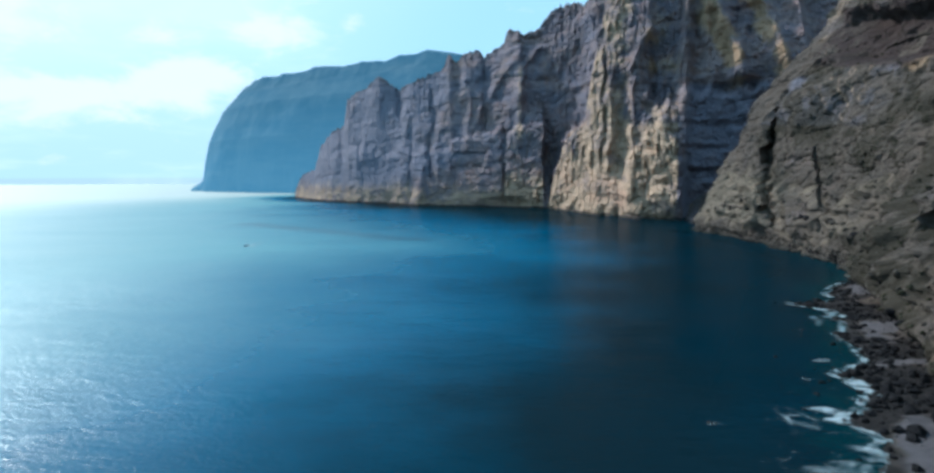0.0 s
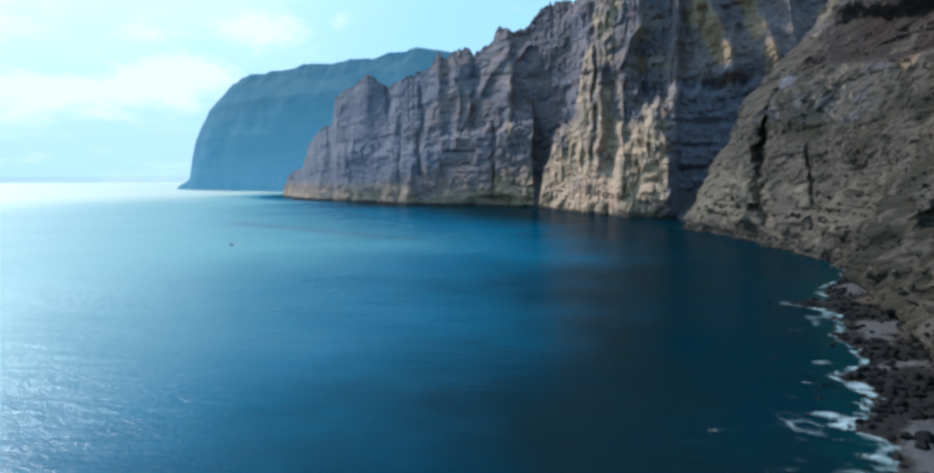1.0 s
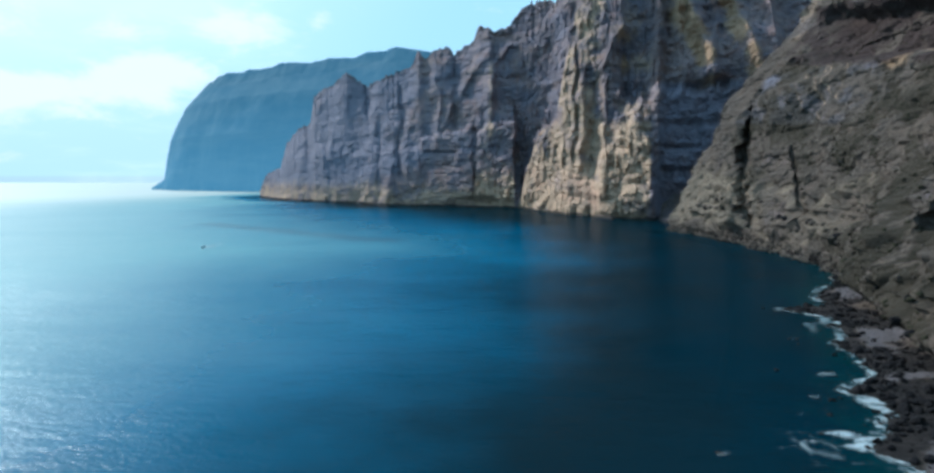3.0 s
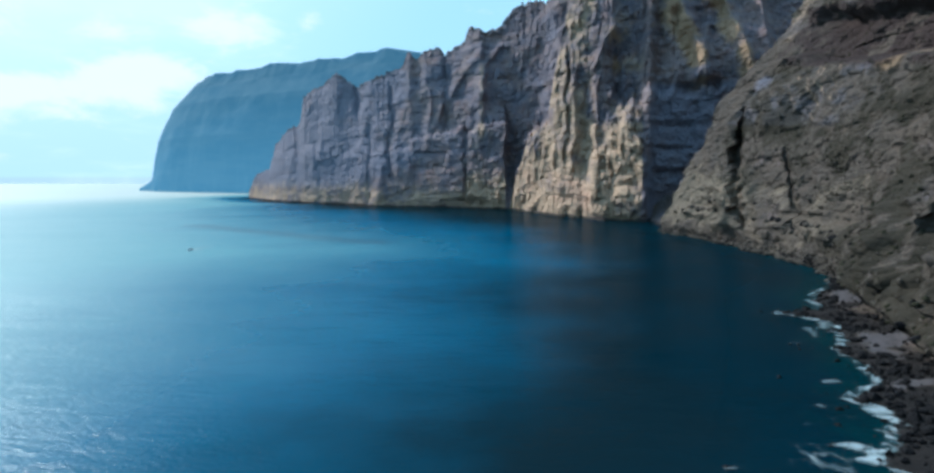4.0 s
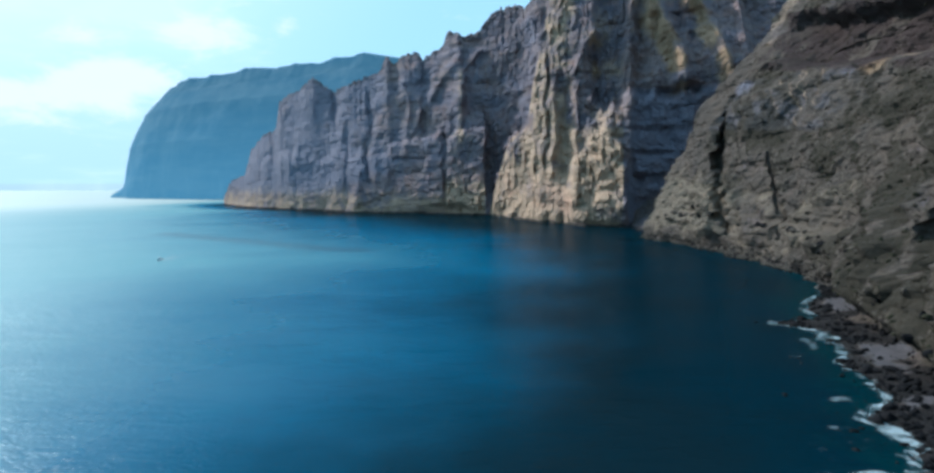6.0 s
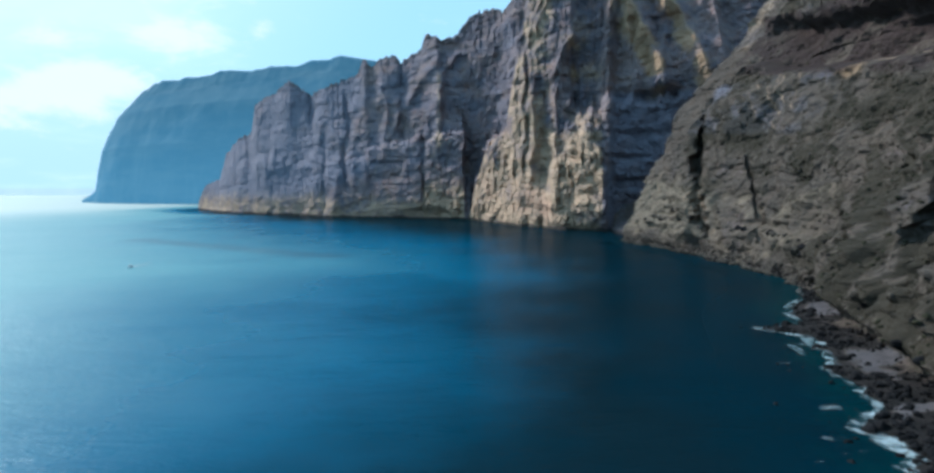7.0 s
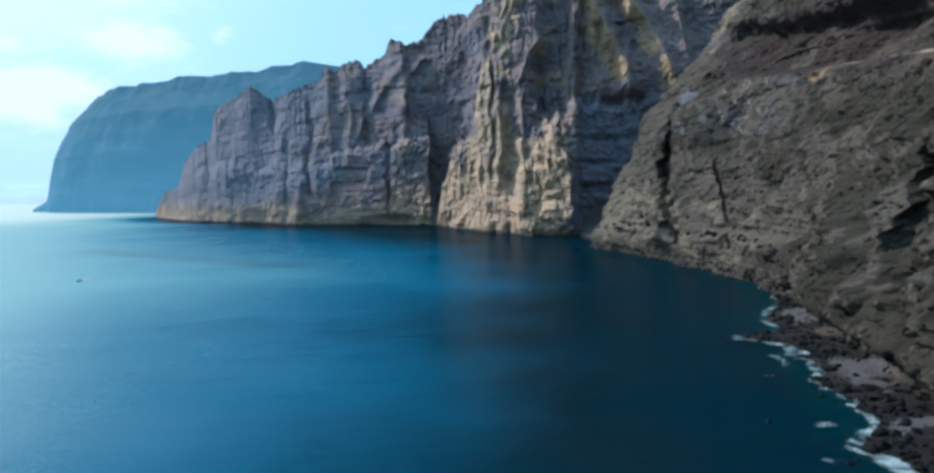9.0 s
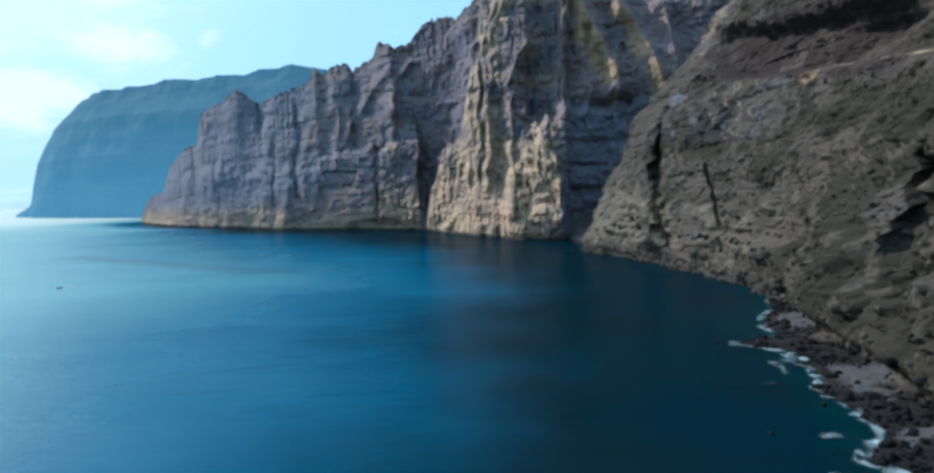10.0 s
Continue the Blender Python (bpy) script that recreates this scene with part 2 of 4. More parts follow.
def vnoise(x, y, z, seed=0):
    """Smooth value noise, 0 to 1."""
    i, j, k = np.floor(x), np.floor(y), np.floor(z)
    u, v, t = x - i, y - j, z - k
    u, v, t = (a * a * (3 - 2 * a) for a in (u, v, t))
    r = 0
    for di in (0, 1):
        for dj in (0, 1):
            for dk in (0, 1):
                r = r + lattice(i + di, j + dj, k + dk, seed) * (u if di else 1 - u) * (v if dj else 1 - v) * (t if dk else 1 - t)
    return r


def fbm(x, y, z, seed=0, octaves=4, gain=0.5):
    """Layered noise, about -1 to 1."""
    r, a, s = 0, 1.0, 0
    for o in range(octaves):
        r = r + a * (2 * vnoise(x * 2 ** o, y * 2 ** o, z * 2 ** o, seed + o) - 1)
        s, a = s + a, a * gain
    return r / s * 1.6


def crest(x, y, z, seed=0, octaves=4):
    """Sharp-edged noise with narrow ridges at 1 and broad hollows at 0."""
    r, a, s = 0, 1.0, 0
    for o in range(octaves):
        r = r + a * (1 - np.abs(2 * vnoise(x * 2 ** o, y * 2 ** o, z * 2 ** o, seed + 10 * o) - 1))
        s, a = s + a, a * 0.5
    return r / s


def smooth(a, b, x):
    t = np.clip((x - a) / (b - a), 0, 1)
    return t * t * (3 - 2 * t)


def bump(x, mid, half):
    return np.exp(-((x - mid) / half) ** 2)


def strata(s, z, seed, tilt=0.035, rib=1.0):
    """Lava flows lying one on another: storeys with ribs of their own, beds that stand out or draw back, thin sheets."""
    o = s * 0
    zz = z + tilt * s + 9 * fbm(s / 120, z / 120, o, seed + 1, 3)
    r = o
    for thick, tall, seed_ in ((34.0, 9.0, 2), (12.5, 3.8, 3), (4.6, 1.5, 4)):
        q = zz / thick + 0.30 * fbm(s / (3 * thick), z / (3 * thick), o, seed + 10 + seed_, 3)
        k, f = np.floor(q), q % 1
        hard = vnoise(k * 5.37, s / (4.5 * thick), o, seed + seed_)
        r = r + tall * ((hard - 0.5) * (0.45 + 0.55 * smooth(0.0, 0.2, f)) + 0.30 * smooth(0.0, 0.25, f) - 0.45 * smooth(0.55, 1.0, f))
        if seed_ < 4:
            side = s + 61.7 * vnoise(k * 3.1, o, o, seed + 30 + seed_) + thick * 0.55 * fbm(s / thick, z / thick, o, seed + 40 + seed_, 4)
            r = r + rib * tall * 1.25 * (crest(side / (thick * 0.85), z / (thick * 2.4), o, seed + 50 + seed_, 4) - 0.6) * (0.4 + 0.9 * hard)
    return r


# ---- the coast in two sheets ----
# x, y of the waterline, height of the rim, setback at 3 m, at 12, 45, 75 and 100 % of the rim's height
NEAR = [
    (150, -420, 230, 30, 45, 110, 165, 230),
    (95, -120, 235, 30, 45, 110, 165, 230),
    (74, 60, 240, 26, 44, 105, 160, 230),
    (84, 134, 245, 20, 38, 104, 165, 240),
    (112, 180, 250, 19, 37, 102, 165, 240),
    (150, 255, 255, 16, 32, 98, 165, 240),
    (170, 305, 262, 15, 30, 93, 160, 240),
    (188, 340, 268, 16, 31, 86, 152, 240),
    (222, 378, 275, 14, 27, 76, 138, 235),
    (252, 432, 280, 9, 19, 66, 122, 230),
    (262, 500, 290, 6, 16, 62, 118, 230),
]
SPUR_ROWS = [
    (266, 580, 305, 6, 14, 64, 125, 220),
    (261, 660, 320, 6, 17, 78, 150, 215),
    (253, 715, 335, 6, 22, 92, 168, 230),
    (250, 770, 345, 6, 26, 102, 172, 235),
    (250, 880, 350, 6, 30, 115, 180, 245),
]
# the second sheet: the recess, the buttress and the far wall; it falls back along its bearing from the bay's mouth
FARTHER = [
    (640, 800, 480, 2, 6, 24, 90, 150),
    (470, 850, 440, 2, 6, 24, 90, 150),
    (405, 890, 376, 2, 6, 24, 90, 150),
    (345, 912, 360, 2, 6, 24, 90, 150),
    (304, 906, 352, 2, 8, 30, 92, 150),
    (280, 868, 345, 4, 12, 46, 90, 140),
    (256, 903, 345, 4, 11, 44, 80, 115),
    (228, 956, 348, 4, 11, 42, 78, 110),
    (195, 1009, 352, 4, 11, 42, 78, 105),
    (164, 1103, 366, 4, 12, 44, 80, 130),
    (141, 1172, 372, 3, 12, 40, 72, 118),
    (104, 1206, 340, 3, 10, 36, 70, 112),
]
END = [
    (62, 1232, 330, 3, 14, 54, 96, 150),
    (18, 1258, 305, 3, 16, 58, 100, 150),
    (-39, 1287, 300, 3, 16, 60, 104, 150),
    (-100, 1329, 262, 3, 18, 62, 106, 150),
    (-168, 1403, 265, 3, 18, 62, 106, 150),
    (-242, 1470, 250, 3, 18, 60, 104, 150),
    (-326, 1561, 170, 3, 16, 54, 90, 130),
    (-392, 1661, 90, 3, 14, 42, 68, 100),
    (-470, 1822, 40, 3, 8, 16, 24, 40),
    (-450, 1960, 60, 3, 10, 20, 30, 40),
    (-300, 2080, 120, 3, 10, 30, 50, 80),
]
RIM = [(-257, 13), (-248, 57), (-227, 77), (-217, 135), (-200, 170), (-182, 179), (-176, 243), (-148, 266), (-129, 286), (-114, 268), (-98, 251), (-82, 263), (-48, 278), (-33, 289), (-26, 318), (-15, 298), (-2, 317), (21, 316), (26, 303), (55, 325), (61, 347), (86, 334), (108, 346), (126, 378), (150, 384), (171, 372), (184, 378),
       (206, 392), (230, 396), (250, 376), (300, 374), (400, 420), (480, 470), (560, 490), (800, 500)]


def eased(a, width):
    n = int(3 * width)
    ker = np.exp(-0.5 * (np.arange(-n, n + 1) / width) ** 2)
    ker /= ker.sum()
    pad = np.pad(a, ((n, n), (0, 0)), mode="edge")
    return np.stack([np.convolve(pad[:, c], ker, "valid") for c in range(a.shape[1])], 1)


def along(table, step):
    """Stations spread evenly along a shore, with the distance s of each."""
    p = table[:, :2]
    s = np.concatenate([[0], np.cumsum(np.linalg.norm(np.diff(p, axis=0), axis=1))])
    q = np.arange(0, s[-1], step)
    return q, np.stack([np.interp(q, s, table[:, c]) for c in range(table.shape[1])], 1)


def at_rows(s, grid, rows):
    return np.stack([np.interp(s, grid, rows[:, c]) for c in range(rows.shape[1])], -1)


class Coast:
    """A shore: waterline, profile rows and the direction in which the face falls back."""

    def __init__(self, rows, soft, radial):
        self.s, r = along(np.array(rows, float), 2.0)
        self.line = eased(r[:, :2], 6 if not radial else 3)
        self.profile = eased(r[:, 2:], soft)
        g = np.gradient(eased(r[:, :2], 45), axis=0)
        g /= np.linalg.norm(g, axis=1)[:, None]
        self.back = np.stack([g[:, 1], -g[:, 0]], 1)
        if radial:
            self.back = self.line / np.linalg.norm(self.line, axis=1)[:, None]
        self.bear = 1000 * self.line[:, 0] / np.maximum(self.line[:, 1], 60)

    def near(self, x, y):
        return self.s[np.argmin((self.line[:, 0] - x) ** 2 + (self.line[:, 1] - y) ** 2)]

    def place(self, s):
        return at_rows(s, self.s, self.line), at_rows(s, self.s, self.back)

    def setback(self, s, h, rim):
        """Setback and height at rim fraction h, before the rock's own relief."""
        p = at_rows(s, self.s, self.profile)
        z = h * rim
        one = np.ones_like(z)
        knots = [0 * one, 3 / rim, 0.12 * one, 0.45 * one, 0.75 * one, one, 1.25 * one]
        back = [0 * one, p[..., 1], p[..., 2], p[..., 3], p[..., 4], p[..., 5], p[..., 5] + 420]
        d = 0 * one
        for a, b, u, v in zip(knots, knots[1:], back, back[1:]):
            t = np.clip((h - a) / np.maximum(b - a, 1e-6), 0, 1)
            d = np.where(h >= a, u + (v - u) * t, d)
        return d, np.where(h > 1, rim - (h - 1) * 90, z)


SHORE = Coast(NEAR + SPUR_ROWS, 8, False)
WALL = Coast(FARTHER + END, 5, True)
SPUR = SHORE.near(252, 720)       # where the triangular spur meets the sea, beside the recess
POINT = SHORE.near(188, 340)      # the black rock point
VIEW = SHORE.near(80, 100)
BACK = WALL.near(-450, 1950)


def between(z, lo, hi, soft):
    return smooth(lo - soft, lo, z) * smooth(hi + soft, hi, z)


# ---- forms of the near slope ----
def clefts(s, z):
    """Depth of the dark gullies whose far sides stand upright and turn away from the sun: beside the spur, a crack, and a crevice over the beach."""
    o = s * 0
    at = np.interp(z, (10, 30, 56, 75, 118, 140), (SPUR - 148, SPUR - 124, SPUR - 84, SPUR - 58, SPUR - 17, SPUR - 4)) + 5 * fbm(z / 16, o, o, 8, 3)
    big = 15 * smooth(at - 22, at - 4, s) * smooth(at + 1.2, at - 1.2, s) * between(z, 22, 124, 8) * (0.35 + 0.65 * smooth(60, 72, z) + 0.35 * smooth(52, 44, z))
    thin = 5 * smooth(at - 102, at - 93, s) * smooth(at - 90, at - 92, s) * between(z, 22, 78, 8)
    at = np.interp(z, (30, 45, 55, 62, 74), (POINT - 64, POINT - 54, POINT - 42, POINT - 23, POINT - 6)) + 4 * fbm(z / 12, o, o, 10, 3)
    third = 9 * smooth(at - 18, at - 5, s) * smooth(at + 1.5, at - 1.5, s) * between(z, 42, 70, 8)
    return big + thin + third


def proud(s, z):
    """The spur's near edge stands a little forward."""
    at = np.interp(z, (10, 30, 56, 75, 118, 140), (SPUR - 148, SPUR - 124, SPUR - 84, SPUR - 58, SPUR - 17, SPUR - 4))
    return 6 * smooth(at - 1, at + 3, s) * smooth(at + 60, at + 20, s) * between(z, 20, 120, 14)


# along the shore from the point, height, half width and half height of the dark-tinted hollows over the beach
HOLLOWS = [(-53, 28, 7, 6), (-47, 34, 5, 5), (-70, 29, 3.5, 6), (-86, 31, 3, 6), (-107, 23, 5, 3.5), (-123, 19, 6, 5), (-82, 17, 3, 6), (-76, 14, 5, 4), (-96, 34, 3, 5), (-136, 30, 4, 6)]


def pits(s, z):
    """How deep a place lies in one of the leaning hollows, 0 to 1."""
    o = s * 0
    a = s - POINT + 2.5 * fbm(s / 7, z / 7, o, 87, 3)
    return sum(np.exp(-(((a - at - 0.5 * (z - mid)) / wide) ** 2 + ((z - mid) / tall) ** 2) ** 1.5) for at, mid, wide, tall in HOLLOWS)


def hollow(s, z):
    return -6 * bump(s, POINT + 8 + 0.2 * z, 11) * bump(z, 21, 9) - 7 * pits(s, z)


def trail_line(s):
    return np.interp(s, (SPUR - 420, SPUR - 323, SPUR - 286, SPUR - 226, SPUR - 190), (118, 132, 138, 145, 147))


def trail(s, z):
    """A narrow path cut across the slope."""
    on = smooth(SPUR - 195, SPUR - 215, s)
    t = z - trail_line(s)
    return on * (3.0 * smooth(0.6, -0.6, t) * smooth(-14, -1, t) - 2.0 * smooth(-0.6, 0.6, t) * smooth(16, 3, t))


def shoreline(s, z):
    """The broken waterline of the black foreshore."""
    o = s * 0
    wig = 3.5 * fbm(s / 26, o, o, 16, 3) + 5 * (crest(s / 9, o, o, 17, 3) - 0.6)
    wig = wig + 19 * bump(s, POINT - 48, 8) + 6 * bump(s, POINT - 108, 7) + 7 * bump(s, POINT - 158, 9) + 5 * bump(s, POINT - 205, 6)
    return wig * smooth(7, 0.5, z)


def overhang(s, z):
    """Cliff bands high on the slope: a dark undercut below pale crags, and a lower grey step."""
    o = s * 0
    low = 146 + 0.17 * (s - SPUR + 208) + 6 * fbm(s / 30, o, o, 14, 3)
    span = smooth(SPUR - 320, SPUR - 220, s)
    cut = -24 * smooth(SPUR + 10, SPUR - 70, s) * smooth(low - 3, low + 5, z) * smooth(low + 48, low + 34, z) * span * (0.85 + 0.3 * vnoise(s / 24, z / 14, o, 15))
    crag = span * (6 * smooth(low + 44, low + 54, z) + 9 * (crest(s / 13, z / 40, o, 36, 3) - 0.55) * smooth(low + 44, low + 54, z))
    step = 12 * smooth(SPUR - 5, SPUR - 60, s) * smooth(SPUR - 150, SPUR - 110, s) * smooth(148, 140, z) * smooth(92, 122, z) + 5 * span * (crest(s / 10, z / 30, o, 37, 3) - 0.6) * between(z, 108, 142, 8)
    dusk = -7 * smooth(SPUR - 190, SPUR - 230, s) * between(z - trail_line(s), 6, 26, 6) * (0.4 + vnoise(s / 18, z / 10, o, 38))
    return cut + crag + step + dusk


def steps(s, z):
    """Small cliff bands low on the slope, broken by gullies."""
    o = s * 0
    low = 34 + 12 * fbm(s / 50, o, o, 12, 3)
    high = 62 + 14 * fbm(s / 60, o, o, 13, 3)
    part_ = smooth(0.3, 0.55, vnoise(s / 35, o, o, 22))
    return (9 * smooth(low + 4, low - 5, z) + 4 * part_ * smooth(high + 3, high - 8, z)) * np.where(s > POINT + 60, smooth(4 - 12 * smooth(POINT + 60, POINT + 110, s), 14 - 11 * smooth(POINT + 60, POINT + 110, s), z), smooth(4, 14, z))


def shore_point(s, h):
    """The near slope with its spur, which ends in a crest that climbs away from the sea."""
    rim = at_rows(s, SHORE.s, SHORE.profile[:, :1])[..., 0]
    z0 = np.minimum(h, 1.0) * rim
    end = SPUR + np.interp(z0, (0, 40, 150, 175, 240, 400), (0, 24, 92, 60, 20, 0)) + 5 * fbm(z0 / 14, s * 0, s * 0, 7, 3)
    over = np.maximum(s - end, 0)
    q = np.minimum(s, end)
    d, z = SHORE.setback(q, h, rim)
    for f in (proud, hollow, trail, shoreline, overhang, steps):
        d = d - f(q, z) * smooth(1.2, 1.0, h)
    o = s * 0
    lump = fbm(q / 48, z / 48, d / 48, 51, 6, 0.55)
    gully = crest((q + 26 * fbm(q / 60, z / 45, o, 81, 3) + 0.25 * z) / 55, z / 300, o, 83, 3) - 0.6
    tuft = np.maximum(fbm(q / 7, z / 5, d / 7, 55, 3, 0.6), 0)
    knoll = fbm(q / 16, z / 14, d / 16, 56, 4, 0.6)
    crag_ = crest(q / 9, z / 9, d / 30, 59, 3) - 0.6
    shard = vnoise((q + 0.4 * z) / 3.2, z / 4.5, o, 68) - 0.5
    near_ = smooth(POINT + 130, POINT + 20, q)
    groove = (crest((q + 3 * fbm(q / 9, z / 14, o, 85, 3)) / 9, z / 70, o, 86, 3) - 0.6) * smooth(POINT + 70, POINT + 130, q) * smooth(80, 50, z)
    rill = crest((q - 1.1 * z + 9 * fbm(q / 18, z / 18, o, 64, 4)) / 19, z / 70, o, 65, 4) - 0.62
    r = smooth(2 + 2 * near_, 20 + 5 * near_, z) * ((0.40 - 0.15 * near_) * strata(q, z, 300, 0.035, 0.8) + (2.6 + 3.6 * near_) * crag_ + 1.8 * shard * smooth(120, 60, z) + 4.5 * groove + 9 * near_ * rill * smooth(130, 60, z) + 6 * gully + 6 * lump + 1.6 * tuft * smooth(12, 40, z) + (2.2 + 3.8 * near_) * knoll)
    d = d - (r + 1.1 * fbm(q / 6, z / 6, d / 6, 61, 4, 0.6)) * smooth(1.25, 0.97, h)
    gap = clefts(q, z) * smooth(1.0, 0.9, h)
    d = np.maximum(d, -16) + 3.0 * over + gap
    base, n = SHORE.place(q + 1.3 * gap)
    return base[..., 0] + n[..., 0] * d, base[..., 1] + n[..., 1] * d, z, d - 3.0 * over


# ---- forms of the recess, the buttress and the far wall, by bearing and height ----
def ridge(b, z, wide, tall, *knots, skew=1.0):
    """A standing rib; knots of (height, bearing) from foot to head. skew: how much longer its sunward flank is."""
    mid = np.interp(z, [k[0] for k in knots], [k[1] for k in knots])
    wide = np.where(b < mid, wide * skew, wide)
    ends = smooth(knots[0][0] - 12, knots[0][0] + 4, z) * smooth(knots[-1][0] + 12, knots[-1][0] - 4, z)
    return tall * np.exp(-np.abs((b - mid) / wide) ** 1.4) * ends


def knob_top(b):
    return np.interp(b, (80, 112, 120, 130, 143, 150, 176, 183, 194, 205, 216, 219), (-40, -40, 0, 52, 104, 124, 148, 210, 262, 330, 420, 900))


def far_forms(s, z):
    o = s * 0
    b0 = np.interp(s, WALL.s, WALL.bear)
    b = b0 + 3.2 * fbm(s / 18, z / 30, o, 19, 3) + 4 * fbm(z / 60, s / 70, o, 32, 3) * smooth(150, 190, b0) * smooth(20, 70, z) + 6 * fbm(s / 80, z / 55, o, 29, 3) * smooth(70, 20, b0)
    # a shaded face draws back from the first rib to behind the buttress
    top = knob_top(b) + 6 * fbm(s / 9, z / 9, o, 20, 3)
    line_a = np.interp(b, (55, 62, 70, 113), (128, 138, 146, 152)) + 6 * fbm(s / 8, z / 12, o, 25, 3)
    floor = np.where(b < 114, line_a, top)
    face = np.interp(b, (76, 84, 120, 190), (1272, 1284, 1312, 1350)) + 0.05 * z
    deep = np.clip(0.35 * (face - np.interp(s, WALL.s, WALL.line[:, 1]) - 40), 0, 85)
    lip = b + 6 * fbm(z / 28, s / 200, o, 34, 3) - 7 * bump(z, 190, 40) - 28 * smooth(225, 370, z)
    r = -deep * smooth(floor - 5, floor + np.where(b < 114, 60, 14), z) * (1 - smooth(130, 118, b) * smooth(90, 0, z)) * smooth(76, 86, b) * smooth(190, 180, lip)
    # buttress: foot, knob, columns, cap and the lower block with its rounded heads
    foot = 34 * bump(b, 232, 60) * smooth(72, 0, z) * (0.55 + 0.8 * vnoise(b / 16, z / 60, o, 46)) - 8 * bump(b, 208, 4) * smooth(26, 8, z) - 6 * bump(b, 224, 3) * smooth(20, 6, z)
    knob = 9 * bump(b, 158, 20) * between(z, 10, 118, 20) + ridge(b, z, 5, 8, (8, 150), (55, 192))
    jut = 0.55 + 0.9 * vnoise(b / 14, z / 34, o, 35)
    cols = jut * (ridge(b, z, 6, 11, (40, 196), (150, 196), (250, 200), (345, 226)) + ridge(b, z, 4, 9, (70, 213), (180, 211), (300, 222), (350, 236))
            + ridge(b, z, 3.2, 9, (30, 246), (150, 246), (205, 246), (246, 262)) + ridge(b, z, 6, 14, (215, 240), (240, 252), (276, 270))
            + ridge(b, z, 4, 9, (60, 186), (160, 184), (240, 186)))
    cols = cols + between(b, 184, 262, 6) * between(z, 70, 330, 25) * 8 * (crest(b / 10 + 0.5 * fbm(b / 14, z / 34, o, 57, 3), z / 110, o, 69, 3) - 0.62)
    dark = -16 * bump(b, 230, 9) * between(z, 74, 200, 18) - 10 * bump(b, 203, 3) * between(z, 90, 290, 20)
    on_comb = between(b, 238, 314, 4) * between(z, 40, 190, 20) + between(b, 128, 186, 4) * between(z, 15, 120, 15) + between(b, 56, 114, 4) * between(z, 8, 146, 8)
    comb = on_comb * (9 * (crest(b / 9 + 0.6 * fbm(b / 12, z / 20, o, 28, 2), z / 46, o, 23, 3) - 0.62) + 5 * fbm(b / 8, z / 12, o, 24, 4))
    head = np.where(b > 280, 143 - 0.05 * (b - 298) ** 2, 100 - 0.02 * (b - 258) ** 2)
    edge_ = np.interp(z, (0, 40, 100, 145), (320, 322, 315, 298)) + 4 * fbm(z / 14, b / 60, o, 48, 3)
    block = 18 * smooth(236, 242, b) * smooth(edge_ + 4, edge_ - 4, b) * smooth(head + 8, head - 8, z) * smooth(0, 30, z)
    over = -42 * smooth(266, 284, b) * smooth(328, 310, b) * smooth(150, 176, z + 8 * fbm(s / 10, o, o, 33, 3)) - 14 * smooth(250, 268, b) * smooth(286, 274, b) * smooth(135, 165, z) * smooth(250, 230, z)
    comb = comb + between(b, 122, 316, 4) * smooth(top + 6, top - 6, z) * 7 * (crest(b / 7 + 0.8 * fbm(b / 14, z / 30, o, 45, 3), z / 75, o, 47, 3) - 0.62)
    r = r + foot + knob + cols + dark + comb + block + over
    # recess: a shelf over the dark back wall, and standing ribs in the bowl above it
    inside = smooth(316, 324, b)
    shelf = -34 * inside * smooth(166, 188, z + 8 * fbm(s / 14, o, o, 18, 3))
    torn = 0.75 + 0.5 * vnoise(b / 12, z / 40, o, 44)
    bowl = inside * torn * (ridge(b, z, 20, 58, (192, 410), (225, 402), (280, 372), (345, 342), skew=2.2) + ridge(b, z, 6, 12, (215, 352), (260, 350), (320, 348))
                            + ridge(b, z, 20, 54, (180, 484), (217, 470), (312, 425), (350, 408), skew=2.0) + ridge(b, z, 9, 30, (190, 505), (330, 482), skew=2.5))
    ledges = inside * -5 * (bump(z, 128, 5) + bump(z, 96, 4) + 0.8 * bump(z, 66, 4))
    r = r + shelf + bowl + ledges
    # the far wall: benches, ribs, nicks and dark slots
    wall = smooth(118, 112, b)
    bench = 14 * between(b, 60, 113, 6) * smooth(line_a + 5, line_a - 7, z) * smooth(-5, 40, z)
    line_b = np.interp(b, (-18, 0, 50), (120, 140, 148)) + 8 * fbm(s / 12, o, o, 26, 3)
    bench = bench + 17 * between(b, -14, 50, 8) * smooth(line_b + 6, line_b - 9, z) * smooth(-5, 40, z)
    line_c = 118 + 18 * fbm(s / 40, o, o, 27, 3)
    bench = bench + 12 * smooth(-14, -24, b) * smooth(line_c + 8, line_c - 14, z) * smooth(-5, 40, z)
